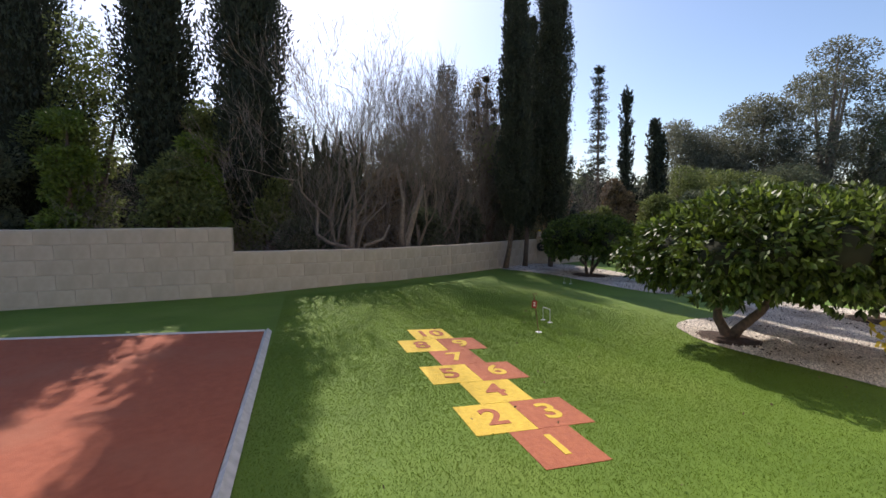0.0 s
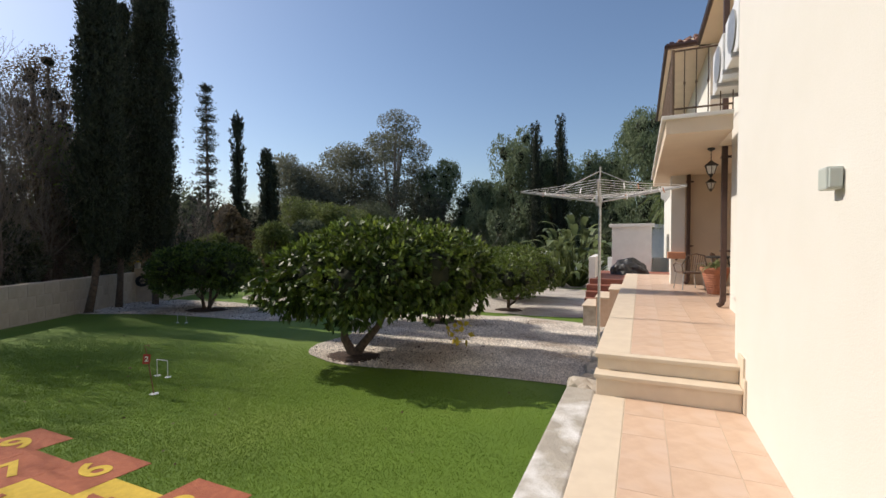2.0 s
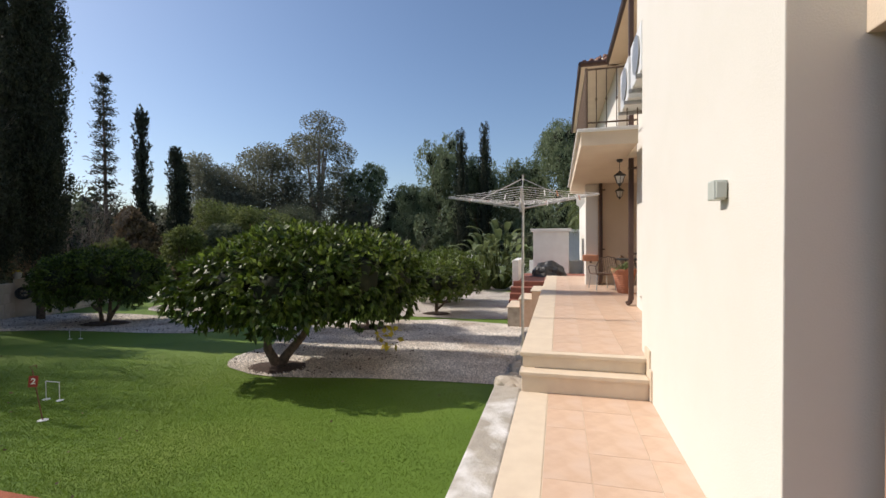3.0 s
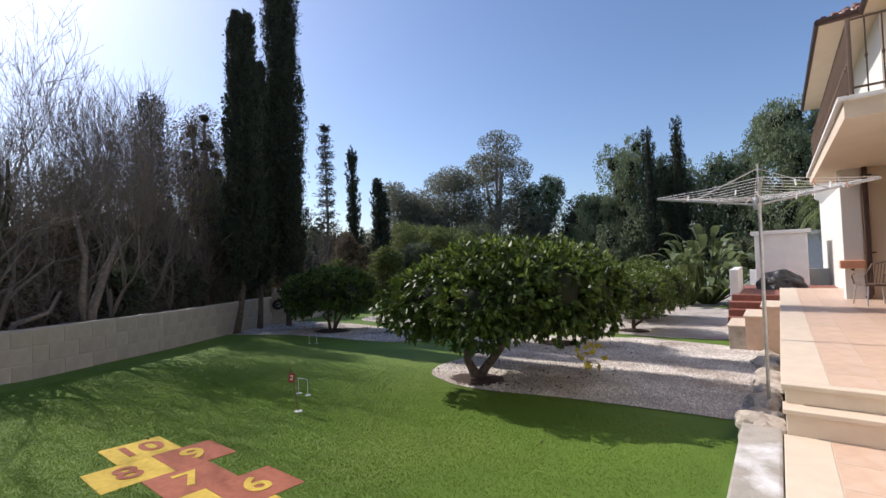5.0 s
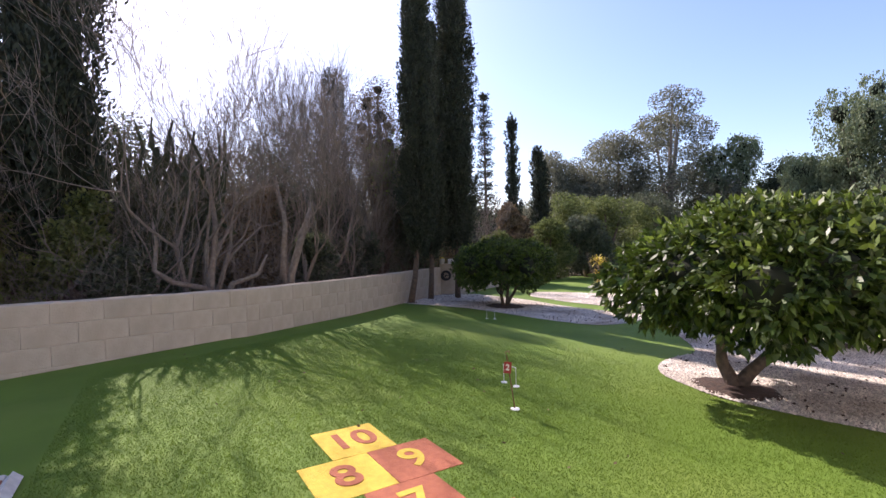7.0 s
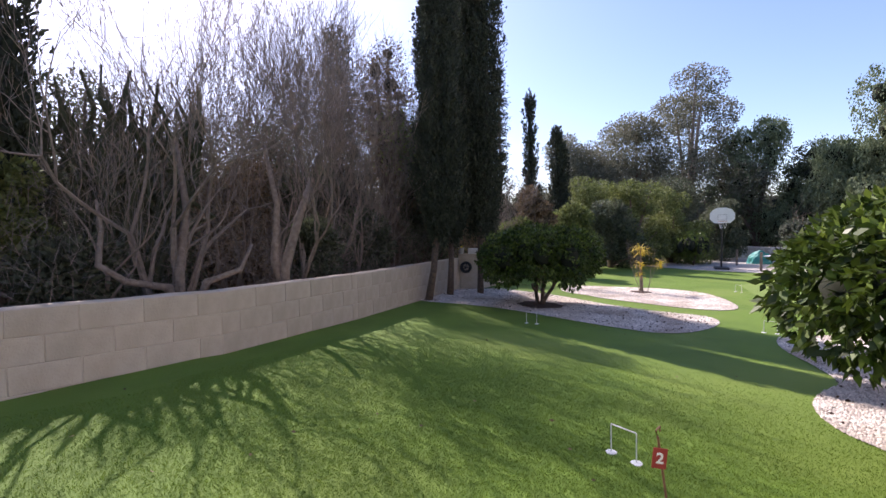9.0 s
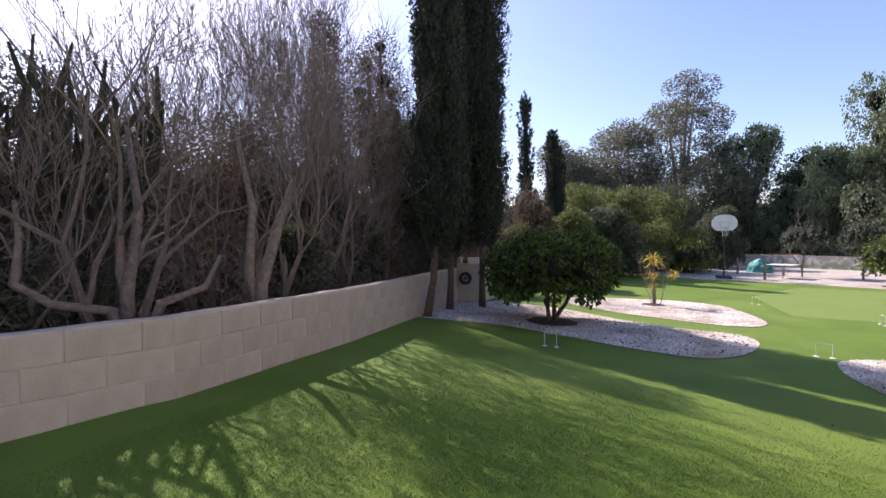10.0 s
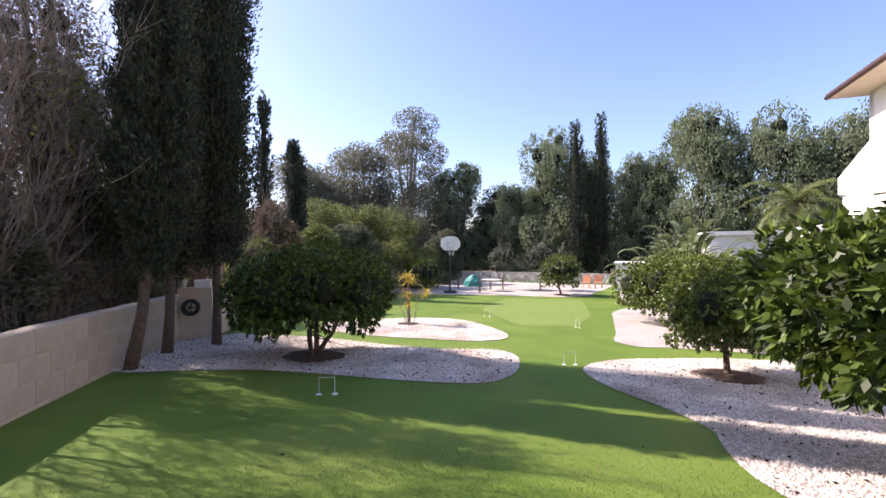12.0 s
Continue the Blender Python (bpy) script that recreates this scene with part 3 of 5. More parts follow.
b = empty("wall_switch_box", HOUSE @ pose(-1.915, -1.22, 1.735), "pale grey-green plastic outdoor socket box with a lid", "socket box")
M_SOCKET = mat("socket_plastic", (0.50, 0.53, 0.48), (0.46, 0.49, 0.44), 0.45, 8)
put("box", boxes((-0.04, 0.065, 0.0, 0.065, 0.01, 0.115), bev=0.01), M_SOCKET, b)
put("lid", boxes((-0.056, -0.041, 0.008, 0.057, 0.018, 0.107), bev=0.006), M_SOCKET, b)

# shutter door in the recess
d = empty("shutter_door", HOUSE @ pose(-3.49, -1.6, 0), "brown wooden louvred shutter door, shut", "door")
put("frame", boxes((-0.85, -0.76, 0, 0.1, 0, 2.3), (0.76, 0.85, 0, 0.1, 0, 2.3), (-0.76, 0.76, 0, 0.1, 2.21, 2.3), bev=0.004), M_WOOD, d)
for s in (-0.75, 0.01):
    leaf = put("door_leaf", boxes((s, s + 0.09, 0.02, 0.07, 0.02, 2.2), (s + 0.65, s + 0.74, 0.02, 0.07, 0.02, 2.2), (s + 0.09, s + 0.65, 0.02, 0.07, 0.02, 0.14), (s + 0.09, s + 0.65, 0.02, 0.07, 2.08, 2.2)), M_WOOD, d)
    for k in range(38):
        bm = bmesh.new()
        box(bm, s + 0.09, s + 0.65, -0.024, 0.024, -0.004, 0.004)
        o = put("louvre", bm, M_WOOD, leaf)
        o.matrix_local = pose(0, 0.045, 0.17 + 0.05 * k, 40)
bm = bmesh.new()
tube(bm, [(0.68, 0.07, 1.0), (0.68, 0.12, 1.0), (0.60, 0.13, 1.0), (0.54, 0.125, 0.99)], 0.011, 8)
put("handle", bm, M_DARK, d)
put("lock_plate", boxes((0.66, 0.70, 0.07, 0.078, 0.88, 1.1)), M_DARK, d)

# ---- lawn toys ----
YELLOW = {2, 4, 5, 8, 10}
hop = empty("hopscotch", Matrix.Identity(4), "painted rubber hopscotch squares numbered one to ten on the turf", "hopscotch")
hop.matrix_world = pose(2.69, 1.434, -0.22, 0, 0, 2.8)
spots = {1: (0, 0.5), 2: (-0.5, 1.5), 3: (0.5, 1.5), 4: (0, 2.5), 5: (-0.5, 3.5), 6: (0.5, 3.5), 7: (0, 4.5), 8: (-0.5, 5.5), 9: (0.5, 5.5), 10: (0, 6.5)}
SQ = 0.55
for k, (a, c) in spots.items():
    x, y = a * SQ, c * SQ
    z = 0.005
    bm = bmesh.new()
    h = SQ / 2 - 0.0015
    box(bm, x - h, x + h, y - h, y + h, -0.01, z, bev=0.002)
    sq = put("square", bm, M_YEL if k in YELLOW else M_RED, hop, "yellow rubber square" if k in YELLOW else "terracotta rubber square")
    for v in sq.data.vertices:
        wx = 2.69 + v.co.x - 0.05 * v.co.y
        v.co.z += gz(wx) + 0.22
    cu = bpy.data.curves.new("digit", "FONT")
    cu.body, cu.size, cu.align_x, cu.align_y, cu.extrude, cu.offset = str(k), 0.42, "CENTER", "CENTER", 0.0015, 0.008
    tmp = bpy.data.objects.new("digit", cu)
    me = bpy.data.meshes.new_from_object(tmp)
    me.name = "digit"
    me.materials.clear()
    me.materials.append(M_RED if k in YELLOW else M_YEL)
    o = new("digit", me)
    o.parent = sq
    o.location = (x, y, 0)
    for v in me.vertices:
        v.co.z += z + 0.0025 + gz(2.69 + x + v.co.x - 0.05 * (y + v.co.y)) + 0.22


def croquet_hoop(x, y, az, s=1.0):
    h = empty("croquet_hoop", pose(x, y, gz(x), 0, 0, az), "small white wire golf hoop on round feet", "hoop", "wire hoops on the lawn")
    bm = bmesh.new()
    tube(bm, [(-0.1 * s, 0, 0), (-0.1 * s, 0, 0.22 * s)], 0.005, 6)
    tube(bm, [(-0.1 * s, 0, 0.22 * s), (0.1 * s, 0, 0.22 * s)], 0.005, 6)
    tube(bm, [(0.1 * s, 0, 0), (0.1 * s, 0, 0.22 * s)], 0.005, 6)
    put("wire", bm, M_WIRE, h)
    for k in (-1, 1):
        bm = bmesh.new()
        lathe(bm, [(0.04 * s, 0), (0.04 * s, 0.008), (0.01, 0.014)], 12, 0.1 * s * k, 0)
        put("foot", bm, M_WHITE, h)


for hx, hy, ha in ((4.765, 5.645, 95), (7.98, 10.2, -60), (11.58, 7.5, -70), (18.4, 11.3, 80), (17.0, 8.0, 40)):
    croquet_hoop(hx, hy, ha, 1.05)
f = empty("golf_flag", pose(4.24, 4.94, gz(4.24)), "small putting cup with a red number two flag", "golf flag")
bm = bmesh.new()
lathe(bm, [(0.05, 0), (0.05, 0.008), (0.02, 0.014)], 16)
put("cup_rim", bm, M_WHITE, f)
bm = bmesh.new()
tube(bm, [(0, 0, 0), (-0.06, 0.04, 0.56)], 0.007, 6)
tube(bm, [(-0.06, 0.04, 0.56), (-0.08, 0.04, 0.60), (-0.01, 0.06, 0.60), (-0.01, 0.06, 0.57)], 0.005, 6)
put("pole", bm, mat("rusty_pole", (0.20, 0.09, 0.05), None, 0.6, 20), f)
bm = bmesh.new()
box(bm, -0.038, 0.038, -0.003, 0.003, -0.058, 0.058)
fl = put("flag", bm, mat("red_flag", (0.35, 0.04, 0.03), None, 0.7, 20), f)
fl.matrix_local = pose(-0.06, 0.03, 0.44, 0, 6, -38)
cu = bpy.data.curves.new("digit", "FONT")
cu.body, cu.size, cu.align_x, cu.align_y, cu.extrude, cu.offset = "2", 0.085, "CENTER", "CENTER", 0.001, 0.002
me = bpy.data.meshes.new_from_object(bpy.data.objects.new("digit", cu))
me.materials.append(M_WHITE)
o = new("digit", me)
o.parent = fl
o.matrix_local = pose(0, -0.006, 0, 90, 0, 0)

# ---- clothes dryer ----
dr = empty("rotary_clothes_dryer", HOUSE @ pose(2.25, 0.17, 0), "grey rotary clothes dryer with lines and pegs", "clothes dryer")
bm = bmesh.new()
tube(bm, [(0.0, 0, -0.6), (-0.02, -0.02, 2.1), (-0.02, -0.02, 2.52)], [0.02, 0.02, 0.016], 10)
put("pole", bm, M_STEEL, dr)
bm = bmesh.new()
lathe(bm, [(0.04, 1.96), (0.045, 2.0), (0.045, 2.08), (0.03, 2.12)], 12)
put("hub", bm, M_GREYM, dr)
ends = []
for k in range(4):
    a = radians(4 + 90 * k)
    e = Vector((1.12 * math.cos(a), 1.12 * math.sin(a), 2.2))
    ends.append(e)
    bm = bmesh.new()
    tube(bm, [(0.02 * math.cos(a), 0.02 * math.sin(a), 2.02), e], 0.013, 6)
    put("arm", bm, M_STEEL, dr)
hubp = Vector((0, 0, 2.02))
for e in ends:
    bm = bmesh.new()
    tube(bm, [(-0.02, -0.02, 2.46), hubp + (e - hubp) * 0.62], 0.006, 5)
    put("stay", bm, M_STEEL, dr)
for j in range(7):
    t = 0.4 + 0.6 * j / 6
    bm = bmesh.new()
    ps = [hubp + (e - hubp) * t + Vector((0, 0, 0.015)) for e in ends]
    for k in range(4):
        a, c = ps[k], ps[(k + 1) % 4]
        tube(bm, [a, (a + c) / 2 - Vector((0, 0, 0.015)), c], 0.0028, 4)
    put("line", bm, M_WIRE, dr)
rg = random.Random(5)
PEGC = [M_WHITE, M_WHITE, M_ORANGE, M_GREYM]
for i in range(22):
    j, k, q = rg.randrange(7), rg.randrange(4), rg.random()
    t = 0.4 + 0.6 * j / 6
    a, c = hubp + (ends[k] - hubp) * t, hubp + (ends[(k + 1) % 4] - hubp) * t
    p = a + (c - a) * q
    bm = bmesh.new()
    box(bm, -0.006, 0.006, -0.005, 0.005, -0.06, 0.015)
    o = put("peg", bm, PEGC[rg.randrange(4)], dr)
    o.matrix_local = Matrix.Translation(p) @ pose(0, 0, 0.01, rg.uniform(-30, 30), rg.uniform(-30, 30), rg.uniform(0, 180))


# ---- porch furniture ----
def armchair(u, v, az, label):
    c = empty("porch_chair", HOUSE @ pose(u, v, 0.366, 0, 0, az) @ Matrix.Scale(0.86, 4), label, "chair", "porch chairs")
    put("seat", boxes((-0.24, 0.24, -0.23, 0.23, 0.40, 0.44), bev=0.015), M_RATTAN, c)
    bm = bmesh.new()
    tube(bm, [(-0.25, -0.2, 0.42), (-0.29, -0.24, 0.62), (-0.2, -0.33, 0.86), (0, -0.36, 0.9), (0.2, -0.33, 0.86), (0.29, -0.24, 0.62), (0.25, -0.2, 0.42)], 0.016, 8)
    for k in range(-4, 5):
        tube(bm, [(k * 0.05, -0.22, 0.43), (k * 0.052, -0.34, 0.87)], 0.008, 5)
    put("backrest", bm, M_RATTAN, c)
    for s in (-1, 1):
        bm = bmesh.new()
        tube(bm, [(s * 0.29, -0.25, 0.64), (s * 0.31, 0.05, 0.66), (s * 0.28, 0.24, 0.6), (s * 0.25, 0.22, 0.42)], 0.015, 8)
        put("arm", bm, M_RATTAN, c)
        for w in (-0.2, 0.21):
            bm = bmesh.new()
            tube(bm, [(s * 0.22, w, 0.42), (s * 0.27, w * 1.2, 0.0)], 0.014, 8)
            put("leg", bm, M_STEEL, c)


armchair(6.45, -1.35, -70, "dark woven rattan armchair with thin metal legs")
armchair(6.85, -2.1, 160, "dark woven rattan armchair behind the round table")
t = empty("porch_table", HOUSE @ pose(6.4, -1.95, 0.366), "small dark round metal table on the porch", "table")
bm = bmesh.new()
lathe(bm, [(0.33, 0.69), (0.34, 0.7), (0.34, 0.715), (0.33, 0.72)], 24)
put("tabletop", bm, M_DARK, t)
for k in range(3):
    a = k * 2.094
    bm = bmesh.new()
    tube(bm, [(0.1 * math.cos(a), 0.1 * math.sin(a), 0.69), (0.27 * math.cos(a), 0.27 * math.sin(a), 0)], 0.013, 6)
    put("leg", bm, M_DARK, t)


def fronds(rng, n, height, length, width):
    """Arching strips from a common foot."""
    V, F = [], []
    for i in range(n):
        a, el = rng.uniform(0, 6.283), rng.uniform(0.35, 1.35)
        L = length * rng.uniform(0.7, 1.1)
        p = np.array([0, 0, height * rng.uniform(0.8, 1)])
        side = np.array([-math.sin(a), math.cos(a), 0])
        for k in range(7):
            w = width * math.sin(math.pi * (0.12 + 0.86 * k / 6))
            V += [p - side * w, p + side * w]
            if k:
                b = len(V)
                F.append([b - 4, b - 3, b - 1, b - 2])
            p = p + np.array([math.cos(a) * math.cos(el), math.sin(a) * math.cos(el), math.sin(el)]) * L / 6
            el -= 0.28
    return V, F


p = empty("potted_plant", HOUSE @ pose(5.75, -1.74, 0.366) @ Matrix.Scale(0.84, 4), "large ribbed terracotta pot with a green leafy plant", "potted plant")
bm = bmesh.new()
pr = [(0.16, 0.0)]
for k in range(9):
    pr += [(0.165 + 0.013 * k, 0.04 + 0.055 * k), (0.178 + 0.013 * k, 0.06 + 0.055 * k)]
pr += [(0.31, 0.56), (0.32, 0.58), (0.32, 0.63), (0.29, 0.63), (0.27, 0.58)]
lathe(bm, pr, 28)
put("pot", bm, M_POT, p, smooth=False)
V, F = fronds(np.random.default_rng(3), 40, 0.6, 0.5, 0.03)
raw("leaves", V, F, M_BANANA, p)
o = empty("flower_box", HOUSE @ pose(7.35, -1.15, 0.98, 0, 0, 90), "orange plastic flower box fixed to the pier", "planter")
put("trough", boxes((-0.19, 0.19, -0.09, 0.09, 0, 0.16), bev=0.02), M_ORANGE, o)
put("bracket", boxes((-0.02, 0.02, -0.1, 0.08, -0.04, 0)), M_BROWN, o)

# ---- shed, deck and low walls beyond the terrace ----
s = empty("garden_shed", HOUSE @ pose(14.0, -0.03, 0), "small white rendered shed with a flat roof slab", "shed", kind="structure")
put("wall", boxes((0, 1.8, -0.72, 0.68, -1.2, 1.86), bev=0.01), M_WALLW, s)
put("roof", boxes((-0.1, 1.9, -0.82, 0.78, 1.86, 1.98), bev=0.01), M_WALLW, s)
tagged(put("deck", boxes((10.3, 14.0, -2.5, 1.1, -1.2, 0.16)), M_DECK, m=HOUSE), "low red-brown deck beyond the terrace", kind="structure")
for k in range(3):
    tagged(put("deck_step", boxes((9.9 - 0.28 * k, 10.3 - 0.28 * k, 0.35, 1.15, -1.2, 0.0 - 0.17 * k), bev=0.006), M_DECK, m=HOUSE), "red-brown step up to the deck", kind="structure")
tagged(put("low_wall", boxes((10.5, 12.6, 0.95, 1.15, -1.2, 0.85), bev=0.01), M_WALLW, m=HOUSE), "low white wall beside the deck", kind="structure")
tagged(put("low_wall", boxes((15.5, 15.7, -6, 0.9, -1.2, 0.62), bev=0.01), M_WALLW, m=HOUSE), "low white wall behind the shed", kind="structure")
bm = bmesh.new()
bmesh.ops.create_icosphere(bm, subdivisions=4, radius=1)
for v in bm.verts:
    k = 1 + 0.18 * noise.noise(v.co * 2.3) + 0.06 * noise.noise(v.co * 7)
    v.co = Vector((v.co.x * 0.5 * k, v.co.y * 0.62 * k, max(v.co.z, -0.05) * 0.54 * k))
tagged(put("covered_furniture", bm, M_DARK, m=HOUSE @ pose(12.6, 0.0, 0.17)), "garden furniture under a crumpled black cover", "cover")

# stones along the terrace's foot
rg = random.Random(9)
for i in range(15):
    u = 0.55 + i * 0.42 + rg.uniform(-0.08, 0.08)
    bm = bmesh.new()
    bmesh.ops.create_icosphere(bm, subdivisions=3, radius=1)
    sx, sy, sz = rg.uniform(0.22, 0.32), rg.uniform(0.14, 0.2), rg.uniform(0.10, 0.15)
    for v in bm.verts:
        k = 1 + 0.35 * noise.noise(v.co * 1.6 + Vector((i * 3.1, 0, 0))) + 0.08 * noise.noise(v.co * 6)
        v.co = Vector((v.co.x * sx * k, v.co.y * sy * k, v.co.z * sz * k))
    w = hw(u, 0.2 if i < 12 else 0.25)
    z = gz(w.x) + (0.2 if i < 2 else 0.08)
    tagged(put("boulder", bm, M_ROCK, m=pose(w.x, w.y, z, 0, 0, rg.uniform(0, 90))), "rough pale limestone boulder edging the gravel", "rock", "stones at the terrace foot")


# ---- trees ----
def round_tree(name, x, y, rx, ry, z0, z1, n, leafsize, m_leaf, label, seed, trunks=((0, 0),), tone=None, trunk_r=0.07, bark=M_BARK, group="", off=(0, 0), mulch=0.4, lumps=16, stems=None, arch=0.15):
    rng = np.random.default_rng(seed)
    t = empty(name, pose(x, y, gz(x)), label, "tree", group)
    g = gz(x)
    a, b = z0 - g, z1 - g
    cz, rz = (a + b) / 2, (b - a) / 2
    blobs = []
    for i in range(lumps):
        th = 6.283 * i * 0.618
        r = 0.74 * math.sqrt((i + 0.5) / lumps)
        dome = 1 - 0.45 * (r / 0.74) ** 3
        top = b - rz * 2 * (1 - dome) * 0.5 + rng.uniform(-0.16, 0.10) * rz
        low = a + rng.uniform(-0.04, 0.2) * rz + arch * (1 - (r / 0.74) ** 2)
        blobs.append((off[0] + rx * r * math.cos(th), off[1] + ry * r * math.sin(th), (top + low) / 2, rx * rng.uniform(0.24, 0.36), ry * rng.uniform(0.24, 0.36), (top - low) / 2))
    bm = bmesh.new()
    for pts, rr in stems or ():
        tube(bm, pts, rr, 10)
        branching(rng, bm, Vector(pts[-1]), (Vector(pts[-1]) - Vector(pts[-2])).normalized(), 0.6, rr[-1], 3, 0.8, 0.25, 8, 3, 0.75, 0.12)
    for dx, dy in () if stems else trunks:
        branching(rng, bm, Vector((dx * 0.12, dy * 0.12, -0.05)), Vector((dx, dy, 1.3)).normalized(), max(a + 0.45 * rz, 0.35), trunk_r, 3, 0.75, 0.25, 8, 3, 0.75, 0.12)
    put("trunk", bm, bark, t, smooth=True)
    P, D = blob_points(rng, blobs, n // 7, 0.6)
    P, D = np.repeat(P, 7, 0) + rng.normal(0, 0.018, (n // 7 * 7, 3)), np.repeat(D, 7, 0)
    V, F = leaf_quads(rng, P, D, leafsize, leafsize * 0.46, 0.75, 0.7)
    raw("crown", V, F, m_leaf, t)
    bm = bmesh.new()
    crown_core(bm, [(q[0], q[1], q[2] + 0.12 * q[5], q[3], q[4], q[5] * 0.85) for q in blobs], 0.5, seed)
    put("shade_core", bm, M_CORESHADE, t, smooth=True)
    # Lime leaves on the upper part only: a sunlit top put into the colour.
    if tone:
        P, D = blob_points(rng, blobs, n // 7, 0.9)
        k = P[:, 2] > cz + 0.25 * rz
        V, F = leaf_quads(rng, P[k], D[k] + np.array([0, 0, 0.4]), leafsize * 0.9, leafsize * 0.4, 0.0)
        raw("young_leaves", V, F, tone, t)
    if mulch:
        mulch_ring(x, y, mulch)
    return t


lemon = round_tree("lemon_tree", 7.15, 4.2, 2.12, 1.95, 0.20, 1.82, 62000, 0.118, M_LEMON, "broad low lemon tree with glossy dark green leaves", 11, trunks=((-0.25, 0.1), (0.7, -0.5)), tone=M_LIME, trunk_r=0.085, off=(0.36, -0.45), mulch=0.5, arch=0.2, lumps=34, stems=(([(0.0, 0.0, -0.1), (-0.03, 0.03, 0.12), (-0.12, 0.10, 0.35), (-0.10, 0.12, 0.75)], [0.13, 0.085, 0.07, 0.05]), ([(0.0, 0.0, 0.0), (0.10, -0.1, 0.2), (0.28, -0.3, 0.5), (0.42, -0.45, 0.9)], [0.10, 0.075, 0.06, 0.045])))
rng = np.random.default_rng(2)
V, F = leaf_quads(rng, rng.normal(0, 0.04, (14, 3)) + np.array([-0.35, -0.5, 2.05]), rng.normal(0, 1, (14, 3)), 0.08, 0.045)
raw("yellow_leaves", V, F, M_YLEAF, lemon)
V, F = leaf_quads(rng, rng.normal(0, 0.12, (30, 3)) + np.array([0.6, -1.7, 0.5]), rng.normal(0, 1, (30, 3)), 0.13, 0.08)
raw("yellow_leaves", V, F, M_YLEAF, lemon)
round_tree("citrus_tree", 9.96, 12.05, 1.75, 1.6, -0.22, 1.45, 40000, 0.10, M_LEMON, "dense dark green citrus tree on white gravel", 12, trunks=((-0.4, 0.2), (0.1, -0.3), (0.5, 0.3)), tone=M_LIME, mulch=0.65, arch=0.25, lumps=22, trunk_r=0.06)
round_tree("citrus_tree", 11.85, 4.94, 1.15, 1.1, -0.4, 1.2, 24000, 0.08, M_LEMON2, "citrus tree with small leaves beside the gravel path", 13, trunks=((0, 0.1),), tone=M_LIME, mulch=0.6, trunk_r=0.06)
round_tree("citrus_tree", 19.2, 5.2, 2.1, 2.0, -0.85, 1.2, 30000, 0.11, M_LEMON2, "wide yellow-green citrus tree near the terrace", 14, trunks=((0, 0.1), (0.3, 0)), tone=M_LIME, mulch=0.5, lumps=20)
round_tree("citrus_tree", 15.6, 4.2, 1.5, 1.3, -0.6, 0.9, 14000, 0.10, M_LEMON2, "low citrus tree on pale gravel", 15, trunks=((0, 0.1),), tone=M_LIME, mulch=0.5)
round_tree("citrus_tree", 29.66, 10.4, 1.35, 1.3, -1.1, 1.05, 8000, 0.12, M_LEMON2, "small dark citrus tree beyond the putting green", 16, mulch=0.5)
round_tree("olive_tree", 32.0, 14.6, 1.2, 1.1, -0.2, 1.5, 3500, 0.09, M_GREY, "young silvery olive tree on far gravel", 17, bark=M_PALEBARK, mulch=0, group="young olives", trunk_r=0.06)
round_tree("olive_tree", 32.5, 12.2, 1.2, 1.0, -0.1, 1.6, 3500, 0.09, M_GREY, "young silvery olive tree near the far wall", 18, bark=M_PALEBARK, mulch=0, group="young olives", trunk_r=0.06)
round_tree("shrub", 29.9, 19.4, 1.2, 1.2, -1.4, 0.9, 4000, 0.1, M_LIME, "yellow-green shrub behind the basketball hoop", 19, mulch=0)


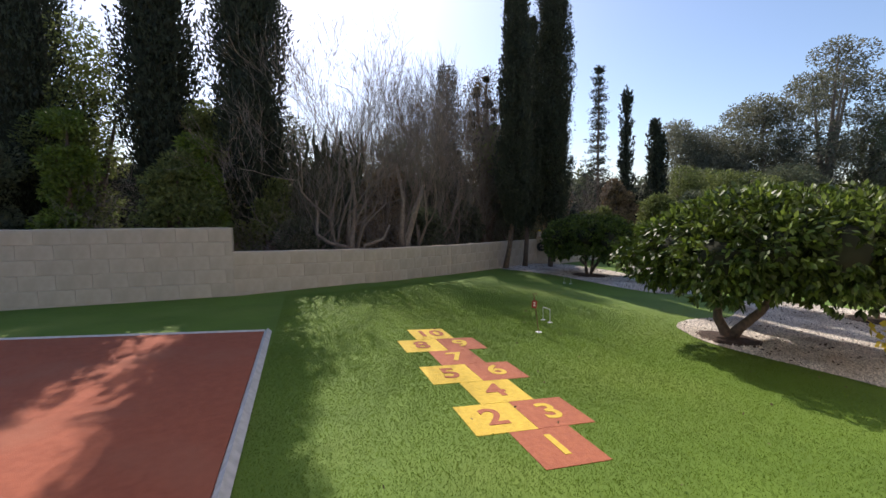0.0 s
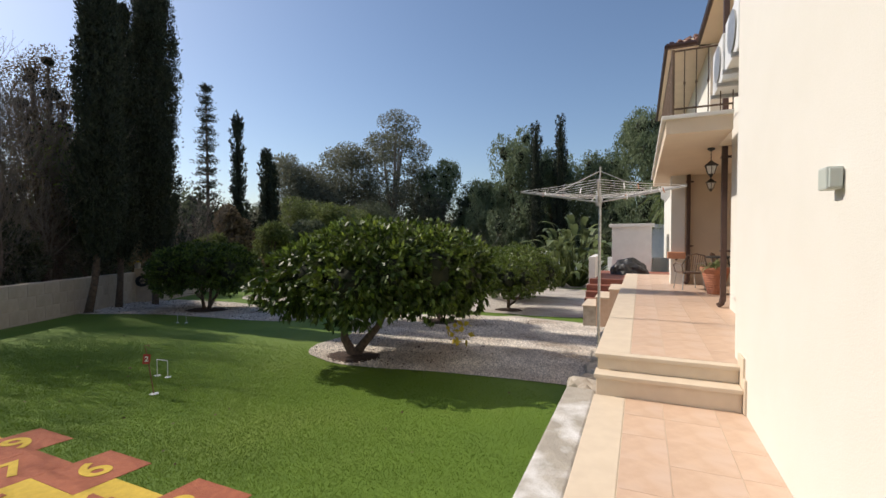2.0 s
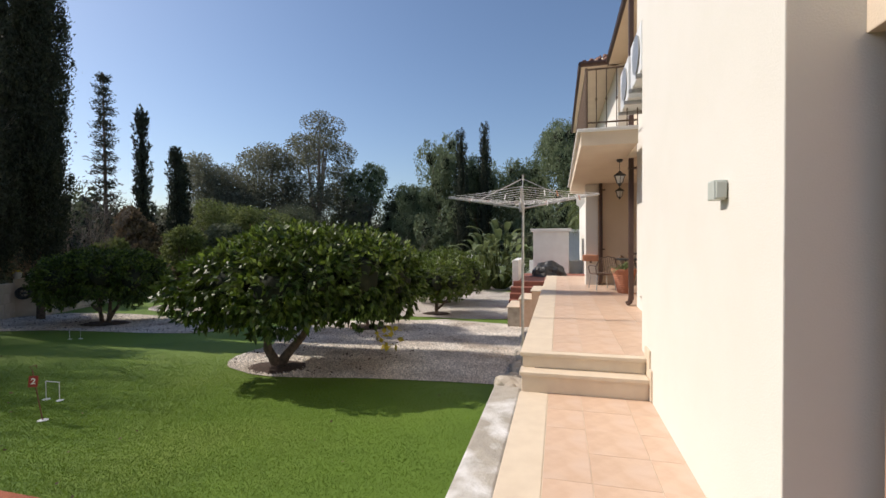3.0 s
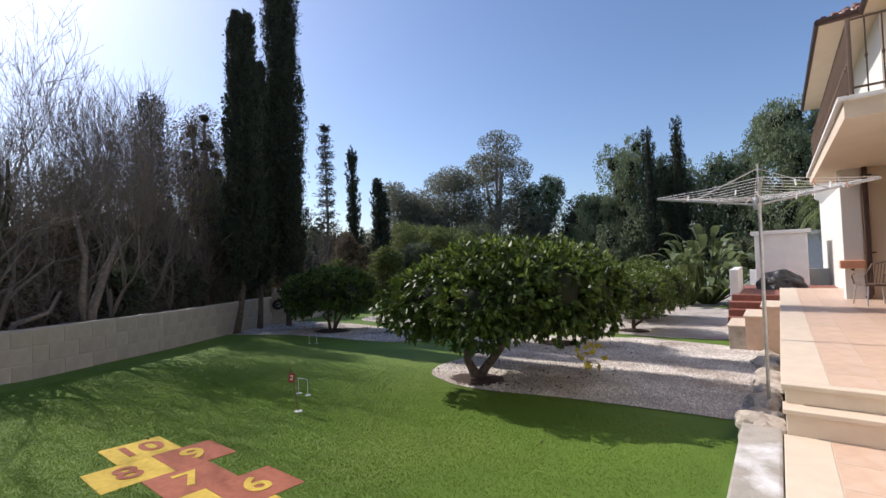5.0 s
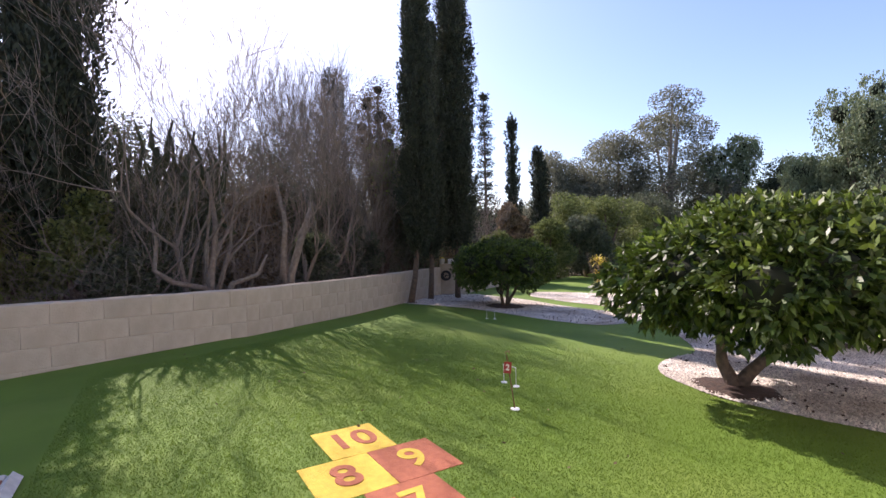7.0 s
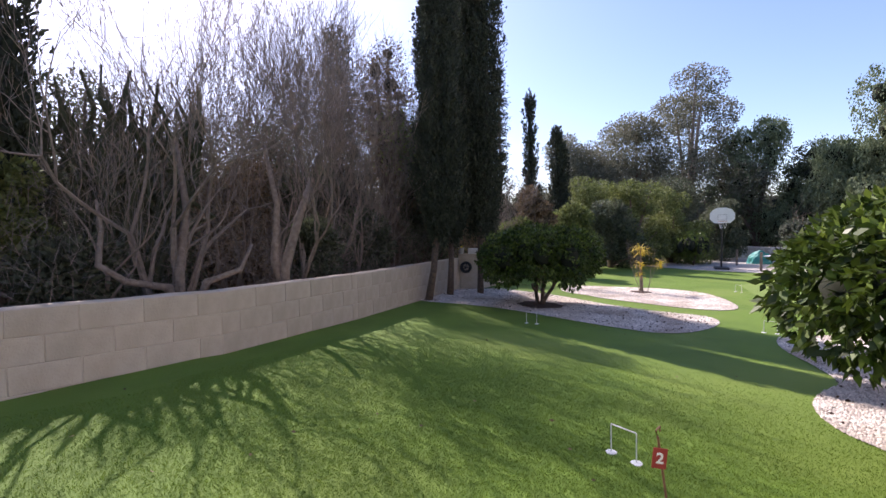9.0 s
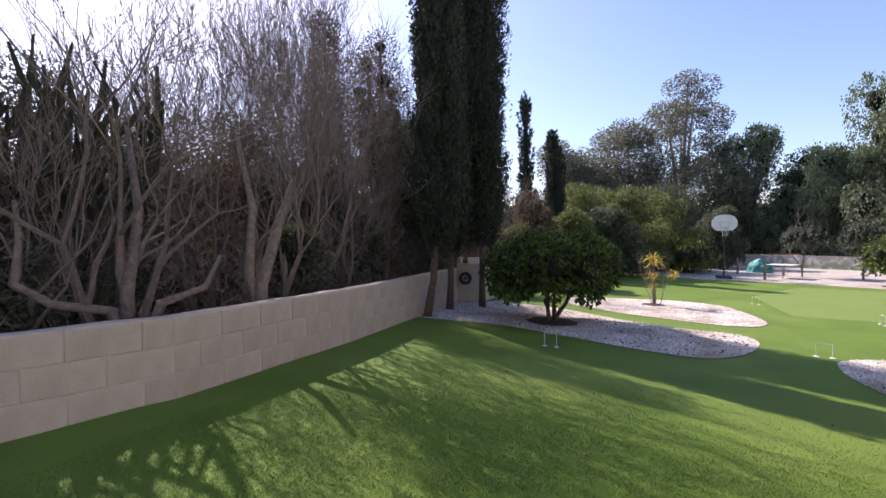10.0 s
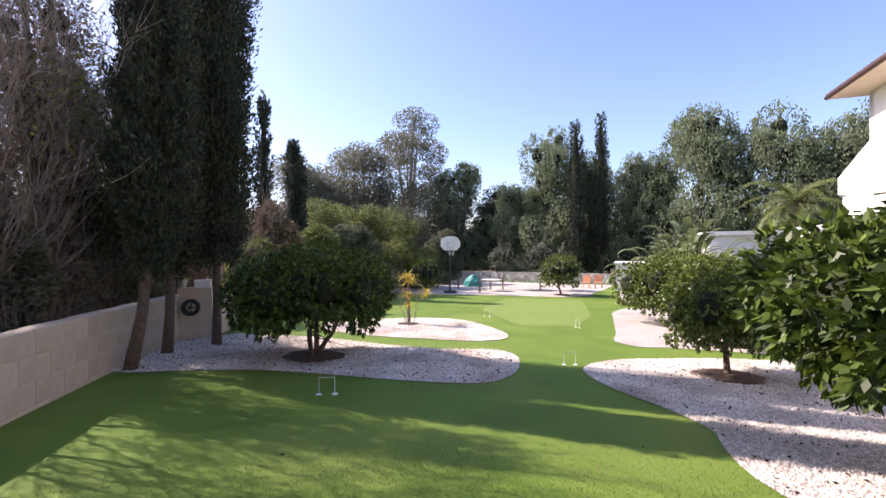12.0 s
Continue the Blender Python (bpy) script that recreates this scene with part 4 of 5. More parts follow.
def cypress(x, y, r, z0, h, label, seed, n=16000, group="", lean=0.0, ly=0.05, core=0.62):
    rng = np.random.default_rng(seed)
    t = empty("cypress_tree", pose(x, y, gz(x)), label, "tree", group)
    bm = bmesh.new()
    tube(bm, [(0, 0, -0.1), (lean * 0.4, ly * 0.4, z0 * 0.5), (lean * 0.8, ly * 0.8, z0 + 1), (lean, ly, h * 0.9)], [0.11, 0.085, 0.08, 0.02], 10)
    put("trunk", bm, M_BARK, t, smooth=True)
    near = n > 9000
    k = int(420 * max(1, r / 0.55)) if near else 110
    f = np.sort(rng.uniform(0, 0.97, k))
    prof = np.minimum(1, 0.45 + (f / 0.16) ** 0.7 * 0.55) * np.power(1 - f, 0.42)
    th = np.arange(k) * 2.399 + rng.uniform(-0.5, 0.5, k)
    lump = 1 + 0.22 * np.sin(th * 2 + f * 17 + seed) + 0.14 * np.sin(th * 3 - f * 31 + seed)
    rr = r * prof * lump * rng.uniform(0.45, 0.98, k)
    foot = np.stack([lean * (0.6 + 0.4 * f) + rr * np.cos(th), rr * np.sin(th) + ly, z0 + f * (h - z0)], 1)
    size = np.minimum(rng.uniform(0.6, 1.5, k) * (1 if near else 1.3), (1.06 - f) * (h - z0) * 0.5 + 0.25)
    j = rng.integers(0, k, n)
    q = rng.uniform(0, 1, n) ** 0.9
    w = (r * 0.27 * np.sin(np.pi * np.clip(q * 0.86 + 0.1, 0, 1)))[:, None]
    out = np.stack([np.cos(th[j]), np.sin(th[j]), np.zeros(n)], 1)
    P = foot[j] + out * (q * q * 0.16 * size[j])[:, None] + np.array([0, 0, 1.0]) * ((q - 0.25) * size[j])[:, None] + rng.normal(0, 0.6, (n, 3)) * w
    D = out * 0.45 + np.array([0, 0, 1.1])
    V, F = leaf_quads(rng, P, D, (0.15 if r > 0.8 else 0.10) if near else 0.26, (0.055 if r > 0.8 else 0.038) if near else 0.08, 0.0, 0.45)
    raw("crown", V, F, M_CYP, t)
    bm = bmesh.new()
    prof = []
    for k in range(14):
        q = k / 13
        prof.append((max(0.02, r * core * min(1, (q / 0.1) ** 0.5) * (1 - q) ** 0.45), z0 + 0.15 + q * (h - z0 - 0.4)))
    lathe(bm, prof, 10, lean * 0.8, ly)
    put("shade_core", bm, M_CORESHADE, t, smooth=True)
    return t


cypress(7.63, 13.85, 0.54, 1.75, 10.1, "tall slender dark cypress leaning at the garden wall", 31, 75000, "three cypresses by the wall", 0.35, -0.3)
cypress(8.85, 14.7, 0.50, 1.6, 9.3, "slightly shorter dark cypress between two others", 32, 60000, "three cypresses by the wall", 0.2)
cypress(10.0, 14.75, 0.74, 1.8, 14.5, "broadest dark cypress beside the hose reel", 33, 95000, "three cypresses by the wall", 0.1)
cypress(24.5, 25.6, 0.55, 1.0, 9.0, "small twin-topped cypress in the distance", 34, 5000)
cypress(25.3, 25.9, 0.45, 1.0, 8.2, "small cypress beside a taller one", 35, 4000)
cypress(21.9, 25.4, 0.42, 1.0, 11.0, "thin columnar cypress beyond the wall", 36, 5000)
cypress(49.0, 9.5, 0.85, 2.0, 15.8, "far columnar cypress before pepper trees", 37, 6000, "far pair of cypresses")
cypress(47.0, 11.6, 0.9, 2.0, 14.8, "far columnar cypress with a thin tip", 38, 6000, "far pair of cypresses")
cypress(-0.64, 12.3, 1.0, 1.6, 13.5, "big ragged dark cypress behind the wall", 39, 45000, "cypresses behind the high wall")
cypress(-2.9, 12.5, 0.85, 2.0, 13.0, "dark cypress behind the high wall", 40, 40000, "cypresses behind the high wall")
cypress(-6.0, 12.5, 1.3, 1.0, 14.0, "thick dark cypress behind the court", 41, 42000, "cypresses behind the high wall")


def cloud_tree(name, x, y, r, z1, label, m_leaf, seed, n=5000, leaf=0.35, lumps=10, flat=0.8, low=0.3, hang=0.0, cat="tree", bark=M_BARK, core=0.62, spread=0.8, group="", size=(0.28, 0.5), limbs=2, inner=0.55):
    rng = np.random.default_rng(seed)
    g = gz(x)
    t = empty(name, pose(x, y, g), label, cat, group)
    h = z1 - g
    blobs = []
    for i in range(lumps):
        th, q = rng.uniform(0, 6.283), rng.uniform(0, 1)
        rr = r * (1 - 0.55 * q) * math.sqrt(rng.uniform(0.05, 0.6))
        b = r * rng.uniform(*size)
        blobs.append((rr * math.cos(th), rr * math.sin(th), h * low + (h * (1 - low) - b * flat) * q, b, b, b * flat * (1 + hang)))
    bm = bmesh.new()
    tr = 0.035 * h ** 0.8 + 0.02
    for b in blobs[::limbs]:
        top = Vector(b[:3])
        mid = Vector((top.x * 0.25, top.y * 0.25, top.z * 0.45))
        tube(bm, [(0, 0, -0.1), mid * 0.5, mid, top], [tr, tr * 0.8, tr * 0.6, tr * 0.15], 7)
    put("trunk", bm, bark, t, smooth=True)
    P, D = blob_points(rng, blobs, n, inner)
    if hang:
        k = lumps * 22
        A, G = blob_points(rng, blobs, k, 0.85)
        drop = rng.uniform(0.15, 0.75, k) * hang * r
        j = rng.integers(0, k, n)
        q = rng.uniform(0, 1, n)
        w = (0.24 * (1 - 0.6 * q))[:, None]
        S = A[j] + G[j] * (0.3 * q)[:, None] + rng.normal(0, 1, (n, 3)) * w
        S[:, 2] -= q * drop[j] - 0.1
        P = np.where((rng.uniform(0, 1, n) < 0.62)[:, None], S, P)
    V, F = leaf_quads(rng, P, D * (0.4 if hang else 1), leaf, leaf * 0.45, 1.2 if hang else 0.2, spread * (0.4 if hang else 1))
    raw("crown", V, F, m_leaf, t)
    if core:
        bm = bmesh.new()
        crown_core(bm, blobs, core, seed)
        put("shade_core", bm, M_CORESHADE, t, smooth=True)
    return t


# eucalyptus group and pepper trees along the far side
cloud_tree("eucalyptus_tree", 50.3, 31.5, 8.8, 17.3, "tall open eucalyptus with patchy grey-green crown", M_EUC, 51, 40000, 0.30, 70, 0.7, 0.10, core=False, bark=M_PALEBARK, size=(0.12, 0.3), limbs=6, inner=0.1)
cloud_tree("eucalyptus_tree", 47.0, 35.5, 8.8, 13.6, "rounded eucalyptus beside a taller one", M_EUC, 52, 40000, 0.30, 60, 0.7, 0.08, core=False, size=(0.15, 0.32), limbs=6, inner=0.1)
cloud_tree("eucalyptus_tree", 41.5, 38.5, 8.0, 11.4, "lower eucalyptus at the tree line", M_EUC, 53, 34000, 0.30, 54, 0.7, 0.08, core=False, size=(0.15, 0.32), limbs=6, inner=0.1)
cloud_tree("evergreen_tree", 53.0, 26.0, 5.5, 12.0, "dark evergreen beside the eucalyptus", M_OLIVELEAF, 54, 24000, 0.28, 36, 0.8, 0.1, hang=0.3, core=0.3, size=(0.16, 0.3), limbs=4, inner=0.2)
cloud_tree("evergreen_tree", 56.0, 21.5, 6.0, 8.8, "dark evergreen in the gap of the tree line", M_DARKLEAF, 55, 20000, 0.30, 34, 0.7, 0.05, core=0.4, size=(0.18, 0.32), limbs=4, inner=0.2)
for i, (px, py, pr, pz) in enumerate(((50, 14.6, 4.8, 13.8), (54, 11.0, 4.5, 11.2), (51, 5.5, 4.8, 11.0), (48, 0.8, 5.4, 13.2), (47, -4.5, 5.6, 12.6), (46, -9.5, 5.6, 12.2), (43, -14.5, 6.2, 13.2), (38, -18.0, 6.2, 13.2), (52, 18.5, 4.2, 9.0))):
    cloud_tree("pepper_tree", px, py, pr, pz, "weeping pepper tree with hanging grey-green foliage", M_OLIVELEAF, 60 + i, 40000, 0.27, 34, 0.9, 0.06, hang=0.42, group="far pepper trees", core=0.35, size=(0.2, 0.36), limbs=5, inner=0.2)
# rounder bushes in the middle distance
for i, (px, py, pr, pz, mm) in enumerate(((27.5, 22.0, 3.0, 4.2, M_BUSH), (31.0, 21.5, 3.0, 3.8, M_BUSH), (24.0, 21.0, 2.6, 2.9, M_DARKLEAF), (35.5, 21.0, 2.4, 3.0, M_DARKLEAF), (20.5, 21.0, 2.2, 2.7, M_BUSH), (30.0, 27.0, 4.0, 5.0, M_BUSH), (38.0, 26.0, 4.0, 5.2, M_DARKLEAF),
                                         (41, 3.5, 2.5, 2.2, M_DARKLEAF), (40, 0.0, 2.5, 2.2, M_DARKLEAF), (17.2, 19.8, 1.6, 3.4, M_DRYLEAF), (15.5, 19.6, 1.4, 1.8, M_BUSH))):
    cloud_tree("bush", px, py, pr, pz, "leafy bush in the middle distance of the garden", mm, 80 + i, 16000, 0.19, 34, 0.8, 0.05, cat="bush", core=False, size=(0.16, 0.34), limbs=4, inner=0.1, group="garden bushes")
wd = empty("distant_woodland", Matrix.Identity(4), "dark distant woodland closing the view behind the garden trees", "woodland", kind="stuff")
rng = np.random.default_rng(19)
line = [(66, -40), (66, 25), (52, 44), (34, 46), (22, 36)]
wb = []
for (xa, ya), (xb, yb) in zip(line, line[1:]):
    for q in np.arange(0, 1, 2.6 / math.hypot(xb - xa, yb - ya)):
        wb.append((xa + (xb - xa) * q, ya + (yb - ya) * q, 0.4 + rng.uniform(-0.5, 0.8), 2.8, 2.8, 4.0 + rng.uniform(0, 1.4)))
P, D = blob_points(rng, wb, 42000, 0.85)
V, F = leaf_quads(rng, P, D, 0.55, 0.28)
raw("foliage", V, F, M_DARKLEAF, wd)
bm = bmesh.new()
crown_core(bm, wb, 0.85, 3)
put("shade_core", bm, M_CORESHADE, wd)
# conifer with open whorls
rng = np.random.default_rng(77)
cn = empty("norfolk_pine", pose(21.6, 28.2, gz(21.6)), "thin open conifer with short level branches", "tree")
bm = bmesh.new()
tube(bm, [(0, 0, 0), (0, 0, 13.5)], [0.16, 0.03], 8)
PP, DD = [], []
for k in range(26):
    z = 3 + k * 0.41 + rng.uniform(-0.12, 0.12)
    for j in range(6):
        a = j * 1.047 + k * 0.4
        L = (1.3 - 0.04 * k) * rng.uniform(0.3, 1.15)
        e = Vector((L * math.cos(a), L * math.sin(a), z + rng.uniform(-0.15, 0.4) * L))
        tube(bm, [(0, 0, z), e], [0.03, 0.008], 4)
        for q in np.linspace(0.3, 1, 9):
            PP.append(np.array([0, 0, z]) * (1 - q) + np.array(e) * q)
            DD.append(np.array([math.cos(a), math.sin(a), 0.5]))
put("trunk", bm, M_BARK, cn)
PP, DD = np.repeat(np.array(PP), 4, 0), np.repeat(np.array(DD), 4, 0)
V, F = leaf_quads(rng, PP + rng.normal(0, 0.09, PP.shape), DD, 0.22, 0.06, 0.2)
raw("crown", V, F, M_CYP, cn)

# ---- thicket behind the wall ----
# M_LIME shrubs: brighter leaf colour in place of backlight through the foliage.
SHRUBS = ((-8.5, 11.8, 1.8, 4.6, M_DARKLEAF), (-6.2, 11.0, 1.3, 3.4, M_DARKLEAF), (-4.6, 12.4, 1.6, 6.6, M_BUSH), (-2.2, 11.0, 1.2, 3.4, M_BUSH), (-1.7, 12.4, 1.0, 4.6, M_BUSH), (-10.5, 11.5, 2.0, 5.4, M_DARKLEAF), (-4.5, 11.1, 0.8, 4.2, M_LIME), (-1.75, 11.3, 0.7, 3.6, M_LIME), (-0.2, 11.9, 0.7, 2.6, M_BUSH),
          (0.0, 17.2, 2.0, 5.3, M_DARKLEAF), (2.4, 17.6, 2.0, 5.0, M_DARKLEAF), (4.6, 18.6, 2.2, 5.3, M_DARKLEAF), (6.6, 19.6, 2.2, 5.6, M_DARKLEAF), (-2.2, 16.8, 2.0, 5.4, M_DARKLEAF), (9.8, 20.6, 2.2, 5.4, M_DARKLEAF),
          (1.2, 15.2, 1.5, 3.3, M_DARKLEAF), (3.4, 16.0, 1.5, 3.4, M_DRYLEAF), (5.6, 17.0, 1.5, 3.6, M_DARKLEAF), (0.5, 11.9, 0.9, 1.5, M_DARKLEAF), (4.6, 13.6, 0.9, 1.7, M_DARKLEAF), (6.6, 15.6, 1.0, 2.0, M_DARKLEAF), (9.6, 17.6, 1.6, 3.6, M_DARKLEAF), (12.5, 19.6, 1.6, 3.2, M_DRYLEAF))
for i, (px, py, pr, pz, mm) in enumerate(SHRUBS):
    cloud_tree("thicket_shrub", px, py, pr, pz, "dense dark shrub crowding behind the wall", mm, 120 + i, 14000, 0.12, 30, 0.8, 0.06, cat="shrub", core=False, inner=0.15, limbs=3, group="shrubs behind the wall")
tw = empty("twig_tangle", Matrix.Identity(4), "tangle of fine dry grey-brown twigs among the shrubs", "twigs", kind="stuff")
rng = np.random.default_rng(88)
n = 24000
x = rng.uniform(-4.5, 10.5, n)
wy = np.interp(x, [-5, -0.75, 2.4, 5, 10.15, 15], [9.1, 9.22, 10.15, 12.0, 16.15, 19.5])
q = rng.uniform(0, 1, n)
y = wy + 0.8 + 6.2 * q
z = -0.3 + rng.uniform(0, 1, n) ** 0.8 * (1.4 + 4.2 * q + 0.5 * np.sin(x * 1.1) + 0.3 * np.sin(x * 2.9))
P = np.stack([x, y, z], 1)
D = rng.normal(0, 0.5, (n, 3)) + np.array([0, 0, 0.5])
D /= np.linalg.norm(D, axis=1)[:, None]
S = np.cross(D, rng.normal(0, 1, (n, 3)))
S /= np.linalg.norm(S, axis=1)[:, None]
L = rng.uniform(0.2, 0.8, n)[:, None]
V = np.stack([P - S * 0.004, P + S * 0.004, P + D * L], 1).reshape(-1, 3)
raw("twigs", V, np.arange(3 * n).reshape(-1, 3), M_TWIG, tw)
cloud_tree("autumn_tree", 8.6, 18.2, 2.0, 8.0, "brown-leaved tree with yellow tufts behind the cypresses", M_DRYLEAF, 141, 26000, 0.10, 34, 0.8, 0.15, core=0.3, limbs=1, inner=0.2)
cypress(6.4, 16.9, 0.7, 1.0, 7.9, "broad pointed dark conifer behind the thicket", 42, 12000, core=0.12)
yt = bpy.data.objects["autumn_tree"]
rng = np.random.default_rng(61)
V, F = leaf_quads(rng, rng.normal(0, 0.5, (1100, 3)) + np.array([-0.2, -1.8, 4.8]), rng.normal(0, 1, (1100, 3)), 0.11, 0.06)
raw("yellow_leaves", V, F, M_LIME, yt)
bk = empty("hedge", Matrix.Identity(4), "dense dark hedge closing the view behind the thicket", "hedge", kind="stuff")
rng = np.random.default_rng(8)
hb = [(x, 20.0 + 0.45 * max(x, 0) + rng.uniform(-0.5, 0.5), 1.2 + rng.uniform(-0.3, 0.4), 1.5, 1.0, 2.6 + rng.uniform(0, 0.9)) for x in np.arange(-16, 16, 1.1)]
P, D = blob_points(rng, hb, 24000, 0.8)
V, F = leaf_quads(rng, P, D, 0.2, 0.1)
raw("foliage", V, F, M_DARKLEAF, bk)
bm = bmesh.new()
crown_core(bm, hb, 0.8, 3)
put("shade_core", bm, M_CORESHADE, bk)


def bare_tree(x, y, h, seed, label, r=0.1, depth=6, spread=0.42, up=0.22, kids=3, stems=3, m=M_TWIG, tilt=0.5):
    rng = np.random.default_rng(seed)
    t = empty("bare_tree", pose(x, y, gz(x)), label, "tree", "bare winter trees")
    for k in range(stems):
        bm = bmesh.new()
        a = 6.283 * k / stems + rng.uniform(0, 1)
        branching(rng, bm, Vector((0.1 * math.cos(a), 0.1 * math.sin(a), -0.1)), Vector((tilt * math.cos(a), tilt * math.sin(a), 1)).normalized(), h * 0.30, r, depth, spread, up, 6, kids, 0.78, 0.13)
        put("limb", bm, m, t)
    return t


bare_tree(1.9, 12.0, 6.2, 201, "bare multi-stemmed tree with pale crooked trunk", 0.075, stems=4, up=0.25, spread=0.46, tilt=0.35)
bare_tree(4.0, 13.0, 6.0, 202, "bare tree with a fan of fine upright twigs", 0.06, stems=3, depth=6, up=0.35, spread=0.42, tilt=0.35)
bare_tree(6.0, 15.4, 6.4, 203, "bare tree with fine upright twigs near the cypresses", 0.055, stems=3, depth=6, up=0.35, spread=0.42, tilt=0.3)
bare_tree(7.6, 16.6, 6.0, 209, "slim bare tree beside the tall cypresses", 0.05, stems=2, depth=5, up=0.4, spread=0.4, tilt=0.25)
bare_tree(5.0, 14.5, 6.2, 211, "bare tree with widely forking thin limbs", 0.06, stems=3, depth=6, up=0.3, spread=0.46, tilt=0.35)
bare_tree(7.0, 15.9, 5.6, 212, "low bare tree close to the leaning cypress", 0.055, stems=3, depth=5, up=0.3, spread=0.46, tilt=0.3)
bare_tree(3.0, 14.8, 6.4, 204, "bare leafless tree close behind the wall", 0.055, stems=4, depth=5, up=0.35, spread=0.42, tilt=0.35)
bare_tree(13.2, 18.4, 4.6, 205, "bare pale shrub past the cypresses", 0.05, stems=4, depth=5)
bare_tree(0.9, 12.3, 4.4, 206, "low tangled bare shrub behind the wall", 0.05, stems=4, depth=5, spread=0.5, up=0.3)
bare_tree(8.0, 18.4, 6.5, 207, "bare tree with a few brown leaves", 0.05, stems=3)
# crooked pale limbs low behind the wall
bm = bmesh.new()
tube(bm, [(1.9, 11.4, -0.3), (1.8, 11.3, 0.6), (1.3, 11.1, 0.75), (1.0, 11.1, 1.0), (1.05, 11.2, 1.5), (1.0, 11.3, 1.9)], [0.09, 0.07, 0.05, 0.045, 0.035, 0.02], 8)
tube(bm, [(2.0, 11.4, -0.3), (2.3, 11.2, 0.65), (2.8, 11.3, 0.8), (3.0, 11.4, 1.2)], [0.08, 0.06, 0.04, 0.02], 8)
tube(bm, [(1.9, 11.5, -0.3), (1.95, 11.6, 0.8), (2.1, 11.9, 1.8), (2.0, 12.2, 3.0)], [0.1, 0.08, 0.06, 0.03], 8)
tagged(put("crooked_trunk", bm, M_PALEBARK, smooth=True), "pale crooked forked trunk behind the wall", "tree")
bm = bmesh.new()
tube(bm, [(3.55, 11.9, -0.4), (3.6, 11.9, 0.7), (3.9, 12.0, 1.6), (4.2, 12.1, 2.4)], [0.11, 0.09, 0.08, 0.04], 8)
tube(bm, [(3.6, 11.95, 0.0), (3.45, 12.0, 0.9), (3.55, 12.1, 1.9), (3.4, 12.3, 3.0)], [0.09, 0.08, 0.06, 0.03], 8)
tagged(put("crooked_trunk", bm, M_PALEBARK, smooth=True), "pale double trunk behind the wall", "tree")
# columnar euphorbia
rng = np.random.default_rng(21)
cc = empty("columnar_cactus", pose(0.6, 12.9, 0), "dark clump of upright finger-like cactus stems", "cactus")
for k in range(70):
    x, y = rng.uniform(-1.3, 1.6), rng.uniform(-0.6, 0.6)
    h = rng.uniform(2.6, 4.2)
    bm = bmesh.new()
    pts = [Vector((x * 0.5, y * 0.5, -0.3)), Vector((x * 0.9, y, h * 0.5))]
    for q in (0.62, 0.74, 0.86, 1.0):
        pts.append(Vector((x * (0.9 + 0.3 * q) + rng.normal(0, 0.13), y * 1.2 + rng.normal(0, 0.1), h * q)))
    tube(bm, pts, [0.05, 0.055, 0.05, 0.055, 0.045, 0.02], 6)
    side = pts[3] + Vector((rng.normal(0, 0.16), rng.normal(0, 0.12), 0.12))
    tube(bm, [pts[3], side, side + Vector((rng.normal(0, 0.08), 0, 0.4))], [0.04, 0.042, 0.018], 6)
    put("cactus_arm", bm, M_DARKLEAF, cc)

# ---- cordyline, banana plant and palm ----
c = empty("cordyline", pose(15.16, 12.78, gz(15.16)), "yellow spiky cordyline with tufts on a thin stem", "plant")
bm = bmesh.new()
tube(bm, [(0, 0, 0), (0.02, 0, 0.5), (0, 0, 1.5)], [0.045, 0.04, 0.03], 8)
tube(bm, [(0.09, 0, 0), (0.07, 0, 0.5), (0.03, 0, 0.9)], [0.035, 0.03, 0.02], 8)
put("stem", bm, M_PALEBARK, c)
rng = np.random.default_rng(6)
for z, n, L in ((1.45, 60, 0.5), (0.95, 40, 0.35), (0.65, 24, 0.25)):
    V, F = fronds(rng, n, z, L, 0.016)
    raw("leaf_tuft", V, F, M_YLEAF, c)
V, F = fronds(rng, 30, 1.1, 0.4, 0.014)
o = raw("leaf_tuft", V, F, M_YLEAF, c)
o.location = (0.5, -0.4, -0.1)
mulch_ring(15.16, 12.78, 0.4)
bare_tree(15.5, 12.9, 2.6, 208, "thin bare canes beside the cordyline", 0.012, stems=4, depth=2, spread=0.2, up=0.5, tilt=0.2)


